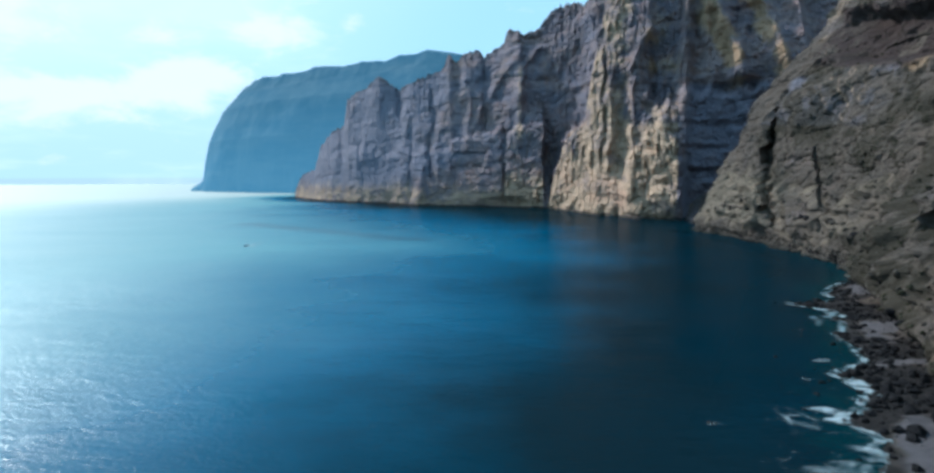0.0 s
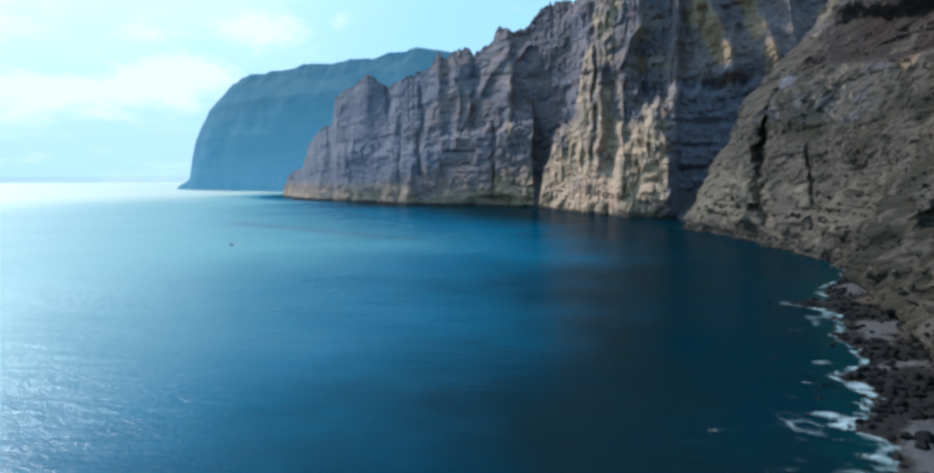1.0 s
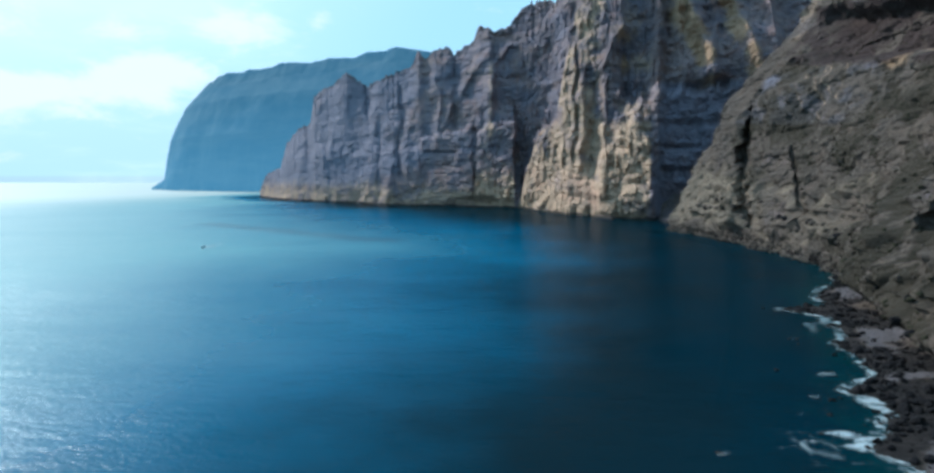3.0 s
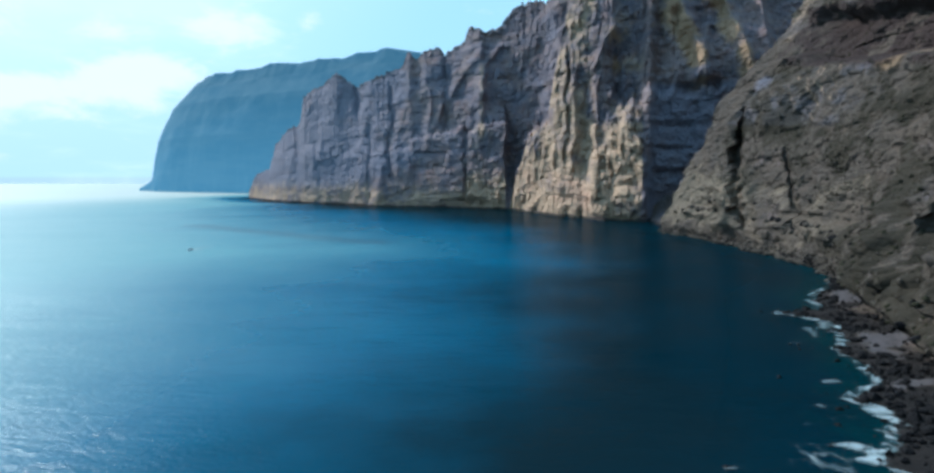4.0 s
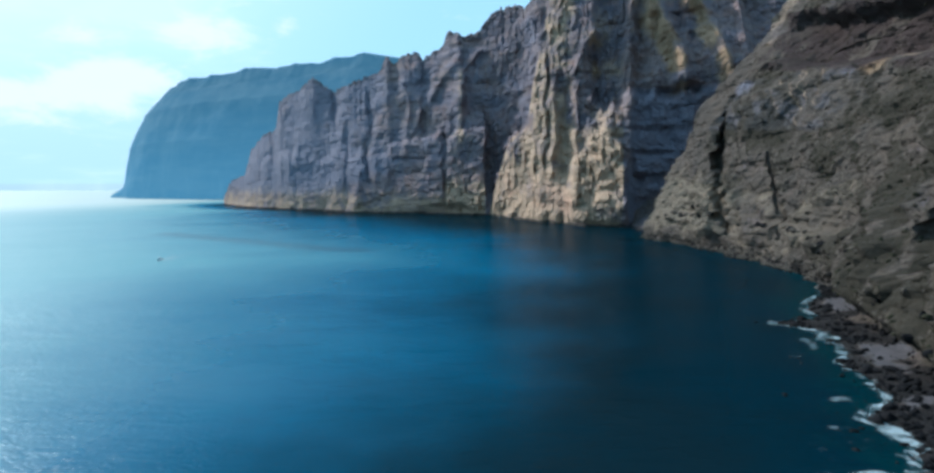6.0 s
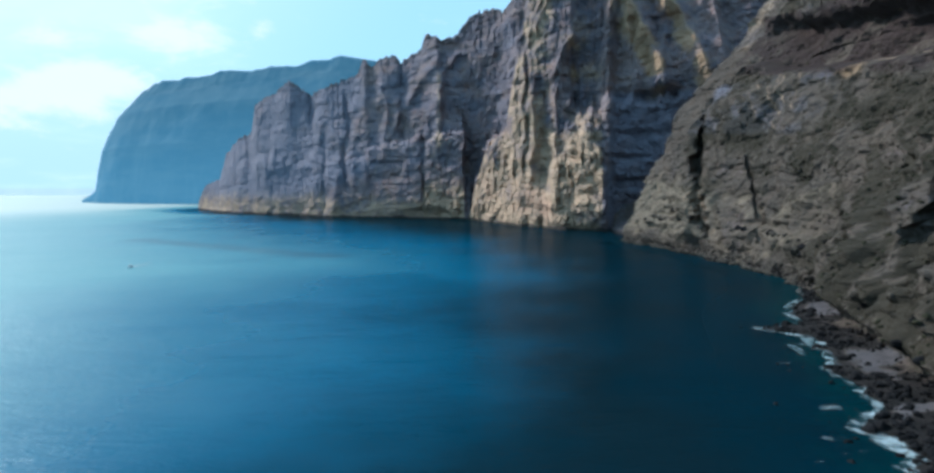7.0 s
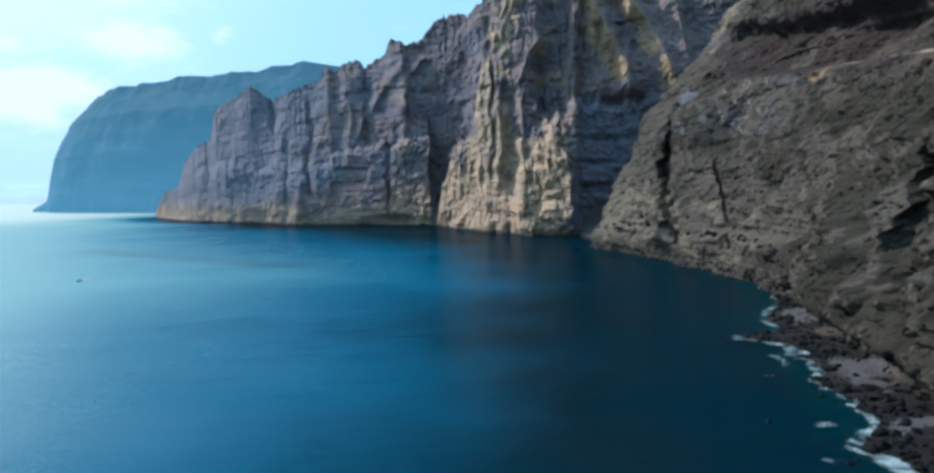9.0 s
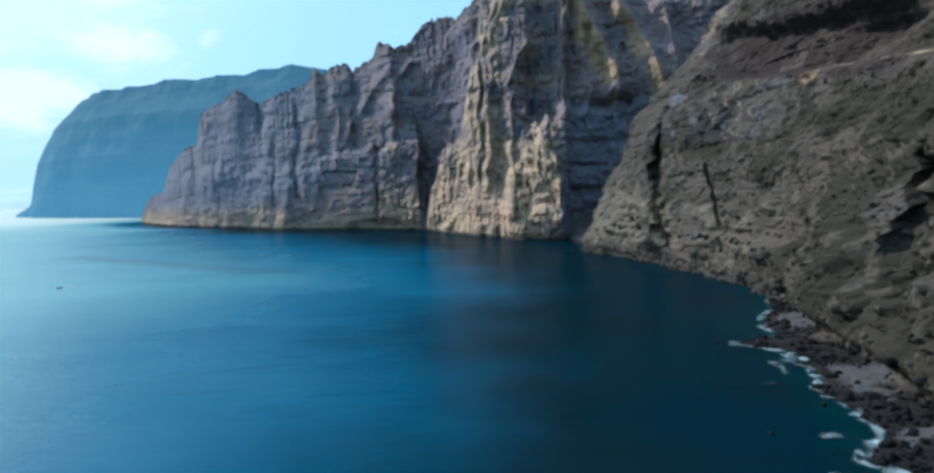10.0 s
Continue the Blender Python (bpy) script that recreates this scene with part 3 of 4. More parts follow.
    ribs = (ridge(b, z, 4.5, 24, (140, 79), (225, 79), (262, 86), (300, 104), skew=2.2) + ridge(b, z, 7, 18, (150, 12), (200, 28), (240, 45), (290, 77), skew=2.2)
            + ridge(b, z, 6, 14, (110, 2), (200, 2), (290, -2)) + ridge(b, z, 5, 14, (60, -44), (150, -42), (230, -30), (300, -26), skew=2.2)
            + ridge(b, z, 8, 17, (0, -75), (120, -66), (230, -60), skew=2.2) + ridge(b, z, 6, 12, (0, -100), (130, -96), (200, -88))
            + ridge(b, z, 12, 22, (90, -132), (200, -132), (290, -129), skew=2.2) + ridge(b, z, 7, 13, (0, -166), (120, -168), (230, -170))
            + ridge(b, z, 6, 10, (0, -148), (110, -150), (180, -146)) + ridge(b, z, 7, 11, (0, -196), (90, -196), (150, -200)))
    nick = (-20 * bump(b, -100, 5) * smooth(150, 210, z) - 15 * bump(b, -54, 5) * between(z, 60, 230, 20) - 12 * bump(b, 30, 5) * between(z, 150, 250, 20)
            - 12 * bump(b, -84, 4) * between(z, 20, 150, 20))
    slots = -8 * between(b, -12, 30, 6) * (bump(z, 101, 3.0) + bump(z, 77, 3.0)) * smooth(0.3, 0.6, vnoise(b / 12, z / 20, o, 30))
    torn = 0.25 + 0.85 * vnoise(b / 15, z / 45, o, 49)
    return r + wall * (1 - 0.3 * smooth(40, -20, b)) * (1.3 * bench + torn * ribs + nick + slots)


def wall_point(s, h):
    o = s * 0
    b = np.interp(s, WALL.s, WALL.bear)
    rim = np.interp(b, [r[0] for r in RIM], [r[1] for r in RIM])
    rim = np.where(s > BACK, 60.0, rim + 9 * (crest(s / 22, o, o, 5, 3) - 0.62) + 5 * (vnoise(np.floor(s / 6), o, o, 6) - 0.5))
    rim = np.maximum(rim, 8)
    d, z = WALL.setback(s, h, rim)
    d = d - far_forms(s, z) * smooth(1.2, 1.0, h)
    lump = fbm(s / 55, z / 48, d / 90, 51, 6, 0.58)
    knot_ = fbm(s / 13, z / 12, o, 58, 5, 0.62)
    r = smooth(-8, 8, z) * (0.62 * strata(s, z, 200, 0.035, 1.25) + 11 * lump + 3.6 * knot_)
    r = r + smooth(112, 124, b) * smooth(0, 12, z) * (2.6 * (crest((s + 6 * fbm(s / 20, z / 20, o, 63, 3)) / 8, z / 26, o, 60, 4) - 0.6) + 2.5 * (crest(s / 5, z / 5, o, 62, 2) - 0.6))
    calm = 1 - 0.30 * smooth(70, 0, b) - 0.25 * smooth(-30, -140, b)            # less relief at the far end, standing in for haze
    d = d - calm * (r + 1.2 * fbm(s / 6, z / 5, o, 61, 4, 0.6)) * smooth(1.25, 0.97, h)
    d = np.maximum(d, -46)
    base, n = WALL.place(s)
    return base[..., 0] + n[..., 0] * d, base[..., 1] + n[..., 1] * d, z, d


def link_mesh(name, verts, faces, mat, attrs=None, smooth_faces=True):
    me = bpy.data.meshes.new(name)
    me.vertices.add(len(verts))
    me.vertices.foreach_set("co", np.asarray(verts, np.float32).ravel())
    faces = np.asarray(faces, np.int32)
    me.loops.add(faces.size)
    me.polygons.add(len(faces))
    me.loops.foreach_set("vertex_index", faces.ravel())
    me.polygons.foreach_set("loop_start", np.arange(0, faces.size, faces.shape[1], dtype=np.int32))
    me.polygons.foreach_set("use_smooth", np.full(len(faces), smooth_faces))
    for key, vals in (attrs or {}).items():
        me.attributes.new(key, "FLOAT", "POINT").data.foreach_set("value", np.asarray(vals, np.float32).ravel())
    me.materials.append(mat)
    me.update(calc_edges=True)
    me.validate()
    return new(name, me)


def grid_faces(nu, nv, flip=False):
    i = np.arange(nu * nv).reshape(nu, nv)
    q = np.stack([i[:-1, :-1], i[1:, :-1], i[1:, 1:], i[:-1, 1:]], -1).reshape(-1, 4)
    return q[:, ::-1] if flip else q


def black_ground(s):
    """Stretches of bare black rock between the shingle beaches."""
    k = 1 - bump(s, POINT + 6, 30) - bump(s, POINT - 95, 19) - bump(s, POINT - 225, 32) - 0.6 * bump(s, POINT - 150, 10)
    return np.clip(k, 0, 1)


def shore_masks(s, z, d):
    """Patches of scrub, shingle, pale and coloured rock on the near slope."""
    o = s * 0
    mott = fbm(s / 30, z / 18, o, 71, 5)
    m = {"old": np.clip(1.05 + 0.30 * mott + 0.4 * smooth(95, 150, z) - 0.12 * smooth(POINT + 60, POINT - 20, s), 0, 1)}
    close = smooth(POINT + 150, POINT + 40, s)
    blot = crest((s - 1.1 * z + 6 * fbm(s / 15, z / 15, o, 78, 3)) / 14, z / 40, o, 74, 4)
    knobs = fbm(s / 9, z / 8, o, 75, 4)
    m["scrub"] = np.clip(0.62 * smooth(45, 110, z) + 0.3 * smooth(130, 170, z) + 0.42 * close + 0.55 * mott + (0.35 + 0.65 * close) * 1.1 * (smooth(0.60, 0.76, blot) - 0.25), 0, 1) * smooth(SPUR + 20, SPUR - 60, s)
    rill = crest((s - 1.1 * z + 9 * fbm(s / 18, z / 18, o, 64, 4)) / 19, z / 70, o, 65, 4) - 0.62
    # the same dark tint also follows the hollows and rills
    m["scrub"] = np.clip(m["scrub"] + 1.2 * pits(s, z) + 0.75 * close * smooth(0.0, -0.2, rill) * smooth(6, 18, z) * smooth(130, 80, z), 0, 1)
    low_band = between(z - 10 * fbm(s / 40, o, o, 72, 2), 14, 46, 9) * smooth(SPUR - 330, SPUR - 260, s)
    crag = smooth(SPUR - 120, SPUR - 60, s) * smooth(190, 205, z)
    path = bump(z - trail_line(s), 0.4, 1.1) * smooth(SPUR - 195, SPUR - 215, s)
    panel = bump(s, np.interp(z, (20, 53, 75), (SPUR - 158, SPUR - 92, SPUR - 62)), 11) * between(z, 18, 62, 8)
    stain = o                                       # pale streaks run down the grey band
    for at, wide, low in ((0, 2.4, 104), (-9, 1.6, 116), (20, 2.0, 118), (34, 1.5, 112), (-30, 1.4, 120)):
        stain = stain + bump(s, SPUR - 126 + at - 0.92 * (146 - z) + 2 * fbm(z / 9, s / 50, o, 84, 2), wide) * between(z, low, 156, 8)
    m["pale"] = np.clip(0.16 * close * smooth(0.25, 0.6, knobs) + 0.12 * low_band + 0.34 * crag + 0.18 * mott * (low_band + crag) + 0.8 * path + 0.2 * panel + 0.6 * stain + 0.10 * smooth(0.1, 0.7, knobs) * smooth(120, 60, z), 0, 1)
    m["tan"] = np.clip(0.55 * low_band + 0.45 * smooth(SPUR - 140, SPUR - 80, s) * smooth(130, 50, z) + (0.3 * mott + 0.25 * smooth(0.2, 0.7, knobs)) * smooth(90, 50, z) * (1 - 0.8 * close), 0, 1)
    m["grey"] = np.clip(smooth(SPUR - 250, SPUR - 190, s) * smooth(SPUR + 20, SPUR - 20, s) * between(z - 0.08 * (s - SPUR + 100), 108, 152, 8) * (0.55 + 0.6 * mott) + 0.35 * smooth(SPUR - 170, SPUR - 120, s) * smooth(196, 210, z) + 0.5 * panel, 0, 1)
    m["ochre"] = 1.0 * bump(s, SPUR - 220, 13) * bump(z, 141, 8)
    m["rose"] = o
    # reddish rock at the band's foot, and the undercut's shade put into colour
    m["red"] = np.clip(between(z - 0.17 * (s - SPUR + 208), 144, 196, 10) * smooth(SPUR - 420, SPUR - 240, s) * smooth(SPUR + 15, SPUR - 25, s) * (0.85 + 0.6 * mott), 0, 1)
    m["scrub"] = m["scrub"] * (1 - 0.85 * m["red"])
    rough = 0.5 * fbm(s / 12, d / 10, o, 73, 4)
    flat = smooth(6.0, 3.4, z) * smooth(POINT + 110, POINT + 80, s)
    m["shingle"] = flat * smooth(0.35, 0.75, 1.1 - 1.2 * black_ground(s) + rough) * smooth(2, 6, d + 5 * rough)
    m["wet"] = np.clip(smooth(4.2, 1.6, z + 2.4 * smooth(POINT + 60, POINT + 90, s) + 1.8 * fbm(s / 9, z / 9, o, 77, 3)) + 0.55 * flat, 0, 1) * (1 - 0.9 * m["shingle"])
    return m


def wall_masks(s, z, d):
    """Pale eroded rock on the buttress and the feet, ochre ribs in the bowl, sea haze painted as blue-grey."""
    o = s * 0
    b = np.interp(s, WALL.s, WALL.bear)
    mott = fbm(s / 30, z / 22, o, 71, 5)
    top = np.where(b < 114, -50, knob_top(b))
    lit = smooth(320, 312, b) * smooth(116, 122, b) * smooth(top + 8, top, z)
    # buttress: pale rock, with the brightness of its sunlit side put into colour
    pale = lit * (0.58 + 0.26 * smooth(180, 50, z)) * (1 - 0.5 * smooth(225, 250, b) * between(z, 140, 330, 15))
    # pale feet; the sunlit bench and first rib are lightened in colour too
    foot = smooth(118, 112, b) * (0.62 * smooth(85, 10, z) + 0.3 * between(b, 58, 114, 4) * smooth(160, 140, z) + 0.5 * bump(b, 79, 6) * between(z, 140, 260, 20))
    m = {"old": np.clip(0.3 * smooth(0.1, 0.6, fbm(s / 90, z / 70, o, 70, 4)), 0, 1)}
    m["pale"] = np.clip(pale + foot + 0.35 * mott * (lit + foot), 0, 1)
    rib_a = bump(b, np.interp(z, (192, 225, 280, 345), (400, 390, 360, 330)), 22)
    rib_b = bump(b, np.interp(z, (180, 217, 312, 350), (474, 460, 415, 398)), 18)
    ribs = rib_a + 0.9 * rib_b + 0.5 * bump(b, 272, 12) * between(z, 205, 262, 10)
    m["ochre"] = np.clip(ribs * between(z, 176, 330, 14) * (0.8 + 0.7 * mott), 0, 1)
    m["red"] = 0.5 * bump(b, 110, 14) * bump(z, 190, 26)
    m["tan"] = o
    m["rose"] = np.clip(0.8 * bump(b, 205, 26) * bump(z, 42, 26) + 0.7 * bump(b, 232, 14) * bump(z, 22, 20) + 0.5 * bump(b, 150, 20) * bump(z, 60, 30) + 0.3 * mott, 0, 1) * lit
    # haze put into colour: blue-grey over the far wall and the shaded recesses
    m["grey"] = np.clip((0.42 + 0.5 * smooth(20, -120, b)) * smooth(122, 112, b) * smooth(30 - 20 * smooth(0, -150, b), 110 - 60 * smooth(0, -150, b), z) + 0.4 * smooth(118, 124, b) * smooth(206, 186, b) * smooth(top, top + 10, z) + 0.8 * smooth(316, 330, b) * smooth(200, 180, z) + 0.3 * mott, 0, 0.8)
    m["scrub"] = 0.5 * smooth(0.9, 1.0, z / np.interp(b, [r[0] for r in RIM], [r[1] for r in RIM]))
    m["shingle"] = o
    m["wet"] = smooth(5.5, 2.2, z + 1.8 * fbm(s / 9, z / 9, o, 77, 3))
    return m


def sheet(name, point, masks, s, nv, label):
    h = np.concatenate([[-0.02], np.linspace(0, 1.0, nv) ** 1.25, np.linspace(1.01, 1.25, 14)])
    S, Hh = np.meshgrid(s, h, indexing="ij")
    x, y, z, d = point(S, np.maximum(Hh, 0))
    z = z + 0.7 * smooth(0.5, 3, z) * smooth(16, 5, z) * fbm(x / 5, y / 5, z * 0, 79, 4)
    z = np.where(Hh < 0, -6.0, z)
    ob = link_mesh(name, np.stack([x, y, z], -1).reshape(-1, 3), grid_faces(len(s), len(h)), ROCK, masks(S, z, d), False)
    return tagged(ob, label, "cliff", kind="structure")


def run(a, b, step):
    return np.linspace(a, b, int((b - a) / step) + 1)


S0 = POINT + 150
W1 = WALL.near(141, 1172)
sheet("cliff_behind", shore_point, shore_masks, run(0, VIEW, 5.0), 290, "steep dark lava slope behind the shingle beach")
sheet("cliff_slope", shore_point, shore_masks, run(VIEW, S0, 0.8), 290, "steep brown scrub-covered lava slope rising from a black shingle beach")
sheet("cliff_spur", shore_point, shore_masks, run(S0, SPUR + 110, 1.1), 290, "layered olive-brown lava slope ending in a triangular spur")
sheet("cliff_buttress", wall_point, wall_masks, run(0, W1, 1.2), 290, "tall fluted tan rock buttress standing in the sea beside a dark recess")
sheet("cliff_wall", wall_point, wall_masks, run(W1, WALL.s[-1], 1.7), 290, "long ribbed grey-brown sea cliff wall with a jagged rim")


def talus():
    """The fan of fallen rock at the mouth of the recess."""
    u, v = np.linspace(0, 1, 90), np.linspace(0, 1, 60)
    U, V = np.meshgrid(u, v, indexing="ij")
    ox, oy = np.interp(U, (0, 0.5, 1), (250, 262, 283)), np.interp(U, (0, 0.5, 1), (700, 790, 872))
    ix, iy = np.interp(U, (0, 0.5, 1), (330, 400, 310)), np.interp(U, (0, 0.5, 1), (760, 880, 925))
    x, y = ox + (ix - ox) * V, oy + (iy - oy) * V
    z = -3 + 40 * V ** 1.15 + 2.2 * fbm(x / 9, y / 9, x * 0, 121, 4) * smooth(0, 0.2, V)
    keys = {k: x * 0 for k in ("grey", "ochre", "tan", "rose", "red", "scrub", "shingle")}
    keys.update(old=x * 0 + 0.6, pale=0.3 * vnoise(x / 12, y / 12, x * 0, 123), wet=smooth(4, 1, z))
    ob = link_mesh("talus", np.stack([x, y, z], -1).reshape(-1, 3), grid_faces(len(u), len(v), True), ROCK, keys)
    tagged(ob, "fan of fallen rock at the mouth of the recess", "talus", kind="structure")


talus()

# ---- the far headland ----
HEAD = np.array([
    (60, 2150, 460, 1), (-100, 2150, 478, 1), (-178, 2172, 494, 1), (-250, 2200, 480, 1), (-420, 2250, 460, 1), (-640, 2330, 452, 1), (-860, 2450, 435, 1),
    (-1000, 2560, 420, 1), (-1075, 2680, 404, 1), (-1090, 2850, 430, 1), (-1000, 3100, 430, 1)], float)


def headland():
    q, rows = along(HEAD, 6.0)
    rows = eased(rows, 8)
    g = np.gradient(eased(rows[:, :2], 14), axis=0)
    g /= np.linalg.norm(g, axis=1)[:, None]
    n = np.stack([g[:, 1], -g[:, 0]], 1)
    h = np.concatenate([np.linspace(-0.02, 1, 130), np.linspace(1.02, 1.3, 10)])
    S, Hh = np.meshgrid(q, h, indexing="ij")
    r = rows[:, None, :]
    d = np.zeros_like(S)
    ks, bs = (0, 0.12, 0.45, 0.75, 1.0, 1.3), (0, 10, 32, 88, 180, 500)
    d = np.interp(Hh, ks, bs)
    z = np.where(Hh > 1, r[..., 2] + (Hh - 1) * 150, Hh * r[..., 2])
    d = d - 4 * (crest(S / 150, z / 200, S * 0, 91, 4) - 0.62) - 8 * fbm(S / 130, z / 160, S * 0, 95, 5) - 55 * bump(S, q[np.argmin((rows[:, 0] + 1080) ** 2 + (rows[:, 1] - 2740) ** 2)], 70) * smooth(70, 0, z) ** 2
    z = z + np.where(Hh > 0.9, 7 * fbm(S / 60, S * 0, S * 0, 97, 3), 0)
    x, y = r[..., 0] + n[:, None, 0] * d, r[..., 1] + n[:, None, 1] * d
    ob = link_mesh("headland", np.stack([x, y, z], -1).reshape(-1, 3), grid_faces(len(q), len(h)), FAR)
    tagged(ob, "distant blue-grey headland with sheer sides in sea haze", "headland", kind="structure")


headland()

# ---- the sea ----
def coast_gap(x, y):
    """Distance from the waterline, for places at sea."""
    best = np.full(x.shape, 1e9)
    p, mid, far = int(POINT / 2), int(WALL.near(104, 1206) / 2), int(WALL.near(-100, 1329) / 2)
    # scaled so painted glare starts farther out under the high wall, sooner at its open end
    for pts, gap_scale in ((SHORE.line[:p:4], 1.0), (SHORE.line[p:int(SPUR / 2):4], 0.72), (WALL.line[100:mid:4], 0.55), (WALL.line[mid:far:4], 0.9), (WALL.line[far::4], 2.6)):
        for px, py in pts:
            best = np.minimum(best, gap_scale * np.hypot(x - px, y - py))
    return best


def slick_gap(x, y):
    """Distance from the dark line of smooth water that drifts across the bay."""
    u = np.linspace(0, 1, 60)
    lx, ly = np.interp(u, (0, 0.3, 0.65, 0.8, 1), (-271, -193, -108, -75, -48)), np.interp(u, (0, 0.3, 0.65, 0.8, 1), (836, 758, 678, 640, 628))
    return np.min(np.hypot(x[..., None] - lx, y[..., None] - ly), -1)


def sea_sheet():
    gx = np.concatenate([[-4900, -3500, -2500, -1700, -1200], np.arange(-900, 420, 9.0), [600, 1000, 2000, 4900]])
    gy = np.concatenate([[-2500, -1200, -500], np.arange(-100, 1500, 9.0), [1600, 1800, 2100, 2500, 3200, 4000, 5000]])
    X, Y = np.meshgrid(gx, gy, indexing="ij")
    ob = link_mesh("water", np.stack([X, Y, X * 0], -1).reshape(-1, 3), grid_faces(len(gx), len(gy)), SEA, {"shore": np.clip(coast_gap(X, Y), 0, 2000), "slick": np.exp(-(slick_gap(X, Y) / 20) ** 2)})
    tagged(ob, "deep blue ocean with small wind ripples", "sea", kind="structure")


sea_sheet()

# ---- surf along the shore ----
def surf():
    """Foam on the water: dense along the rocks, lacy further out."""
    s = np.arange(SHORE.near(80, 100), SPUR, 0.9)
    u = np.linspace(-16, 40, 70)
    S, U = np.meshgrid(s, u, indexing="ij")
    base, n = SHORE.place(S)
    o = S * 0
    edge = -shoreline(S, o)                       # where the waterline lies, inland positive
    gap = U + edge                                # metres off the waterline
    x, y = base[..., 0] - n[..., 0] * U, base[..., 1] - n[..., 1] * U
    lull = vnoise(S / 17, o, o, 112)
    wide = 1.6 + 1.6 * lull + 1.5 * bump(S, POINT - 50, 14) + 2.0 * bump(S, POINT + 22, 20)
    fade = 0.35 + 0.65 * smooth(POINT + 75, POINT + 45, S)
    dens = (0.55 + 0.65 * vnoise(x / 3.5, y / 3.5, o, 118)) * fade * (0.5 + 0.6 * lull + 0.5 * bump(S, POINT + 18, 24)) * smooth(wide + 1.5, 0.3 * wide, np.abs(gap - 0.4 * wide))
    # a spent wave drawing back in lace past the breaking edge, down the near beach
    tail = SHORE.near(118, 192)
    reach = 5 + 17 * smooth(tail + 6, tail - 22, S)
    dens = dens + 0.68 * smooth(tail + 10, tail - 8, S) * smooth(reach + 5, reach - 5, gap) * smooth(-2, 1, gap) * (0.35 + 0.75 * vnoise(x / 7, y / 7, o, 114))
    # a second, thinner sheet of lace further up the shore
    dens = dens + 0.42 * between(S, tail, tail + 38, 10) * smooth(11, 4, gap) * smooth(-2, 1, gap) * vnoise(x / 5, y / 5, o, 117)
    # the wave that curls round the black point
    curl_ = np.interp(S, (POINT - 100, POINT - 75, POINT - 50), (13, 8, 1))
    dens = dens + 1.2 * bump(gap, curl_, 2.6) * between(S, POINT - 84, POINT - 52, 12)
    # foam over rocks awash farther out
    for px, py, r in ((102, 215, 3.4), (104, 206, 2), (59, 157, 3), (129, 254, 3), (142, 310, 2.4), (99, 191, 3), (91, 166, 3.4), (116, 210.5, 4), (121, 262, 2), (107, 228, 1.6)):
        dens = dens + 0.85 * np.exp(-(((x - px) / (r * 1.3)) ** 2 + ((y - py) / (0.6 * r)) ** 2))
    dens = np.minimum(dens, 0.98) * smooth(40, 32, U) * smooth(SPUR, SPUR - 30, S)
    z = 0.10 + 0.55 * np.clip(dens, 0, 1) * vnoise(x / 2.5, y / 2.5, o, 115)
    ob = link_mesh("foam", np.stack([x, y, z], -1).reshape(-1, 3), grid_faces(len(s), len(u), True), FOAM, {"foam": dens})
    tagged(ob, "white surf foam breaking on black shore rocks", "foam", kind="stuff")


surf()


# ---- boulders ----
def boulder_mesh(seed):
    bm = bmesh.new()
    bmesh.ops.create_icosphere(bm, subdivisions=2, radius=1.0)
    r = random.Random(seed)
    cuts = [Vector((r.uniform(-1, 1), r.uniform(-1, 1), r.uniform(-0.6, 1))).normalized() for _ in range(9)]
    for v in bm.verts:
        p = v.co.copy()
        for c in cuts:
            over = p.dot(c) - 0.66
            if over > 0:
                p -= c * over * 0.85
        p *= 1 + 0.16 * noise.noise(p * 1.7 + Vector((seed, 0, 0)))
        v.co = Vector((p.x * 1.15, p.y * 0.95, p.z * 0.72))
    me = bpy.data.meshes.new("boulder")
    bm.to_mesh(me)
    bm.free()
    return me


STONES = [boulder_mesh(k) for k in range(8)]
DARK_STONES = []
for me in STONES:
    me.materials.append(STONE)
    dark = me.copy()
    dark.materials.clear()
    dark.materials.append(BASALT)
    DARK_STONES.append(dark)


def boulder(x, y, z, size, meshes, rng, label):
    ob = new("boulder", rng.choice(meshes))
    ob.matrix_world = pose(x, y, z, rng.uniform(-14, 14), rng.uniform(-14, 14), rng.uniform(0, 360)) @ Matrix.Diagonal((size, size * rng.uniform(0.8, 1.2), size * rng.uniform(0.8, 1.25), 1))
    return tagged(ob, label, "boulder", "boulders along the shore")


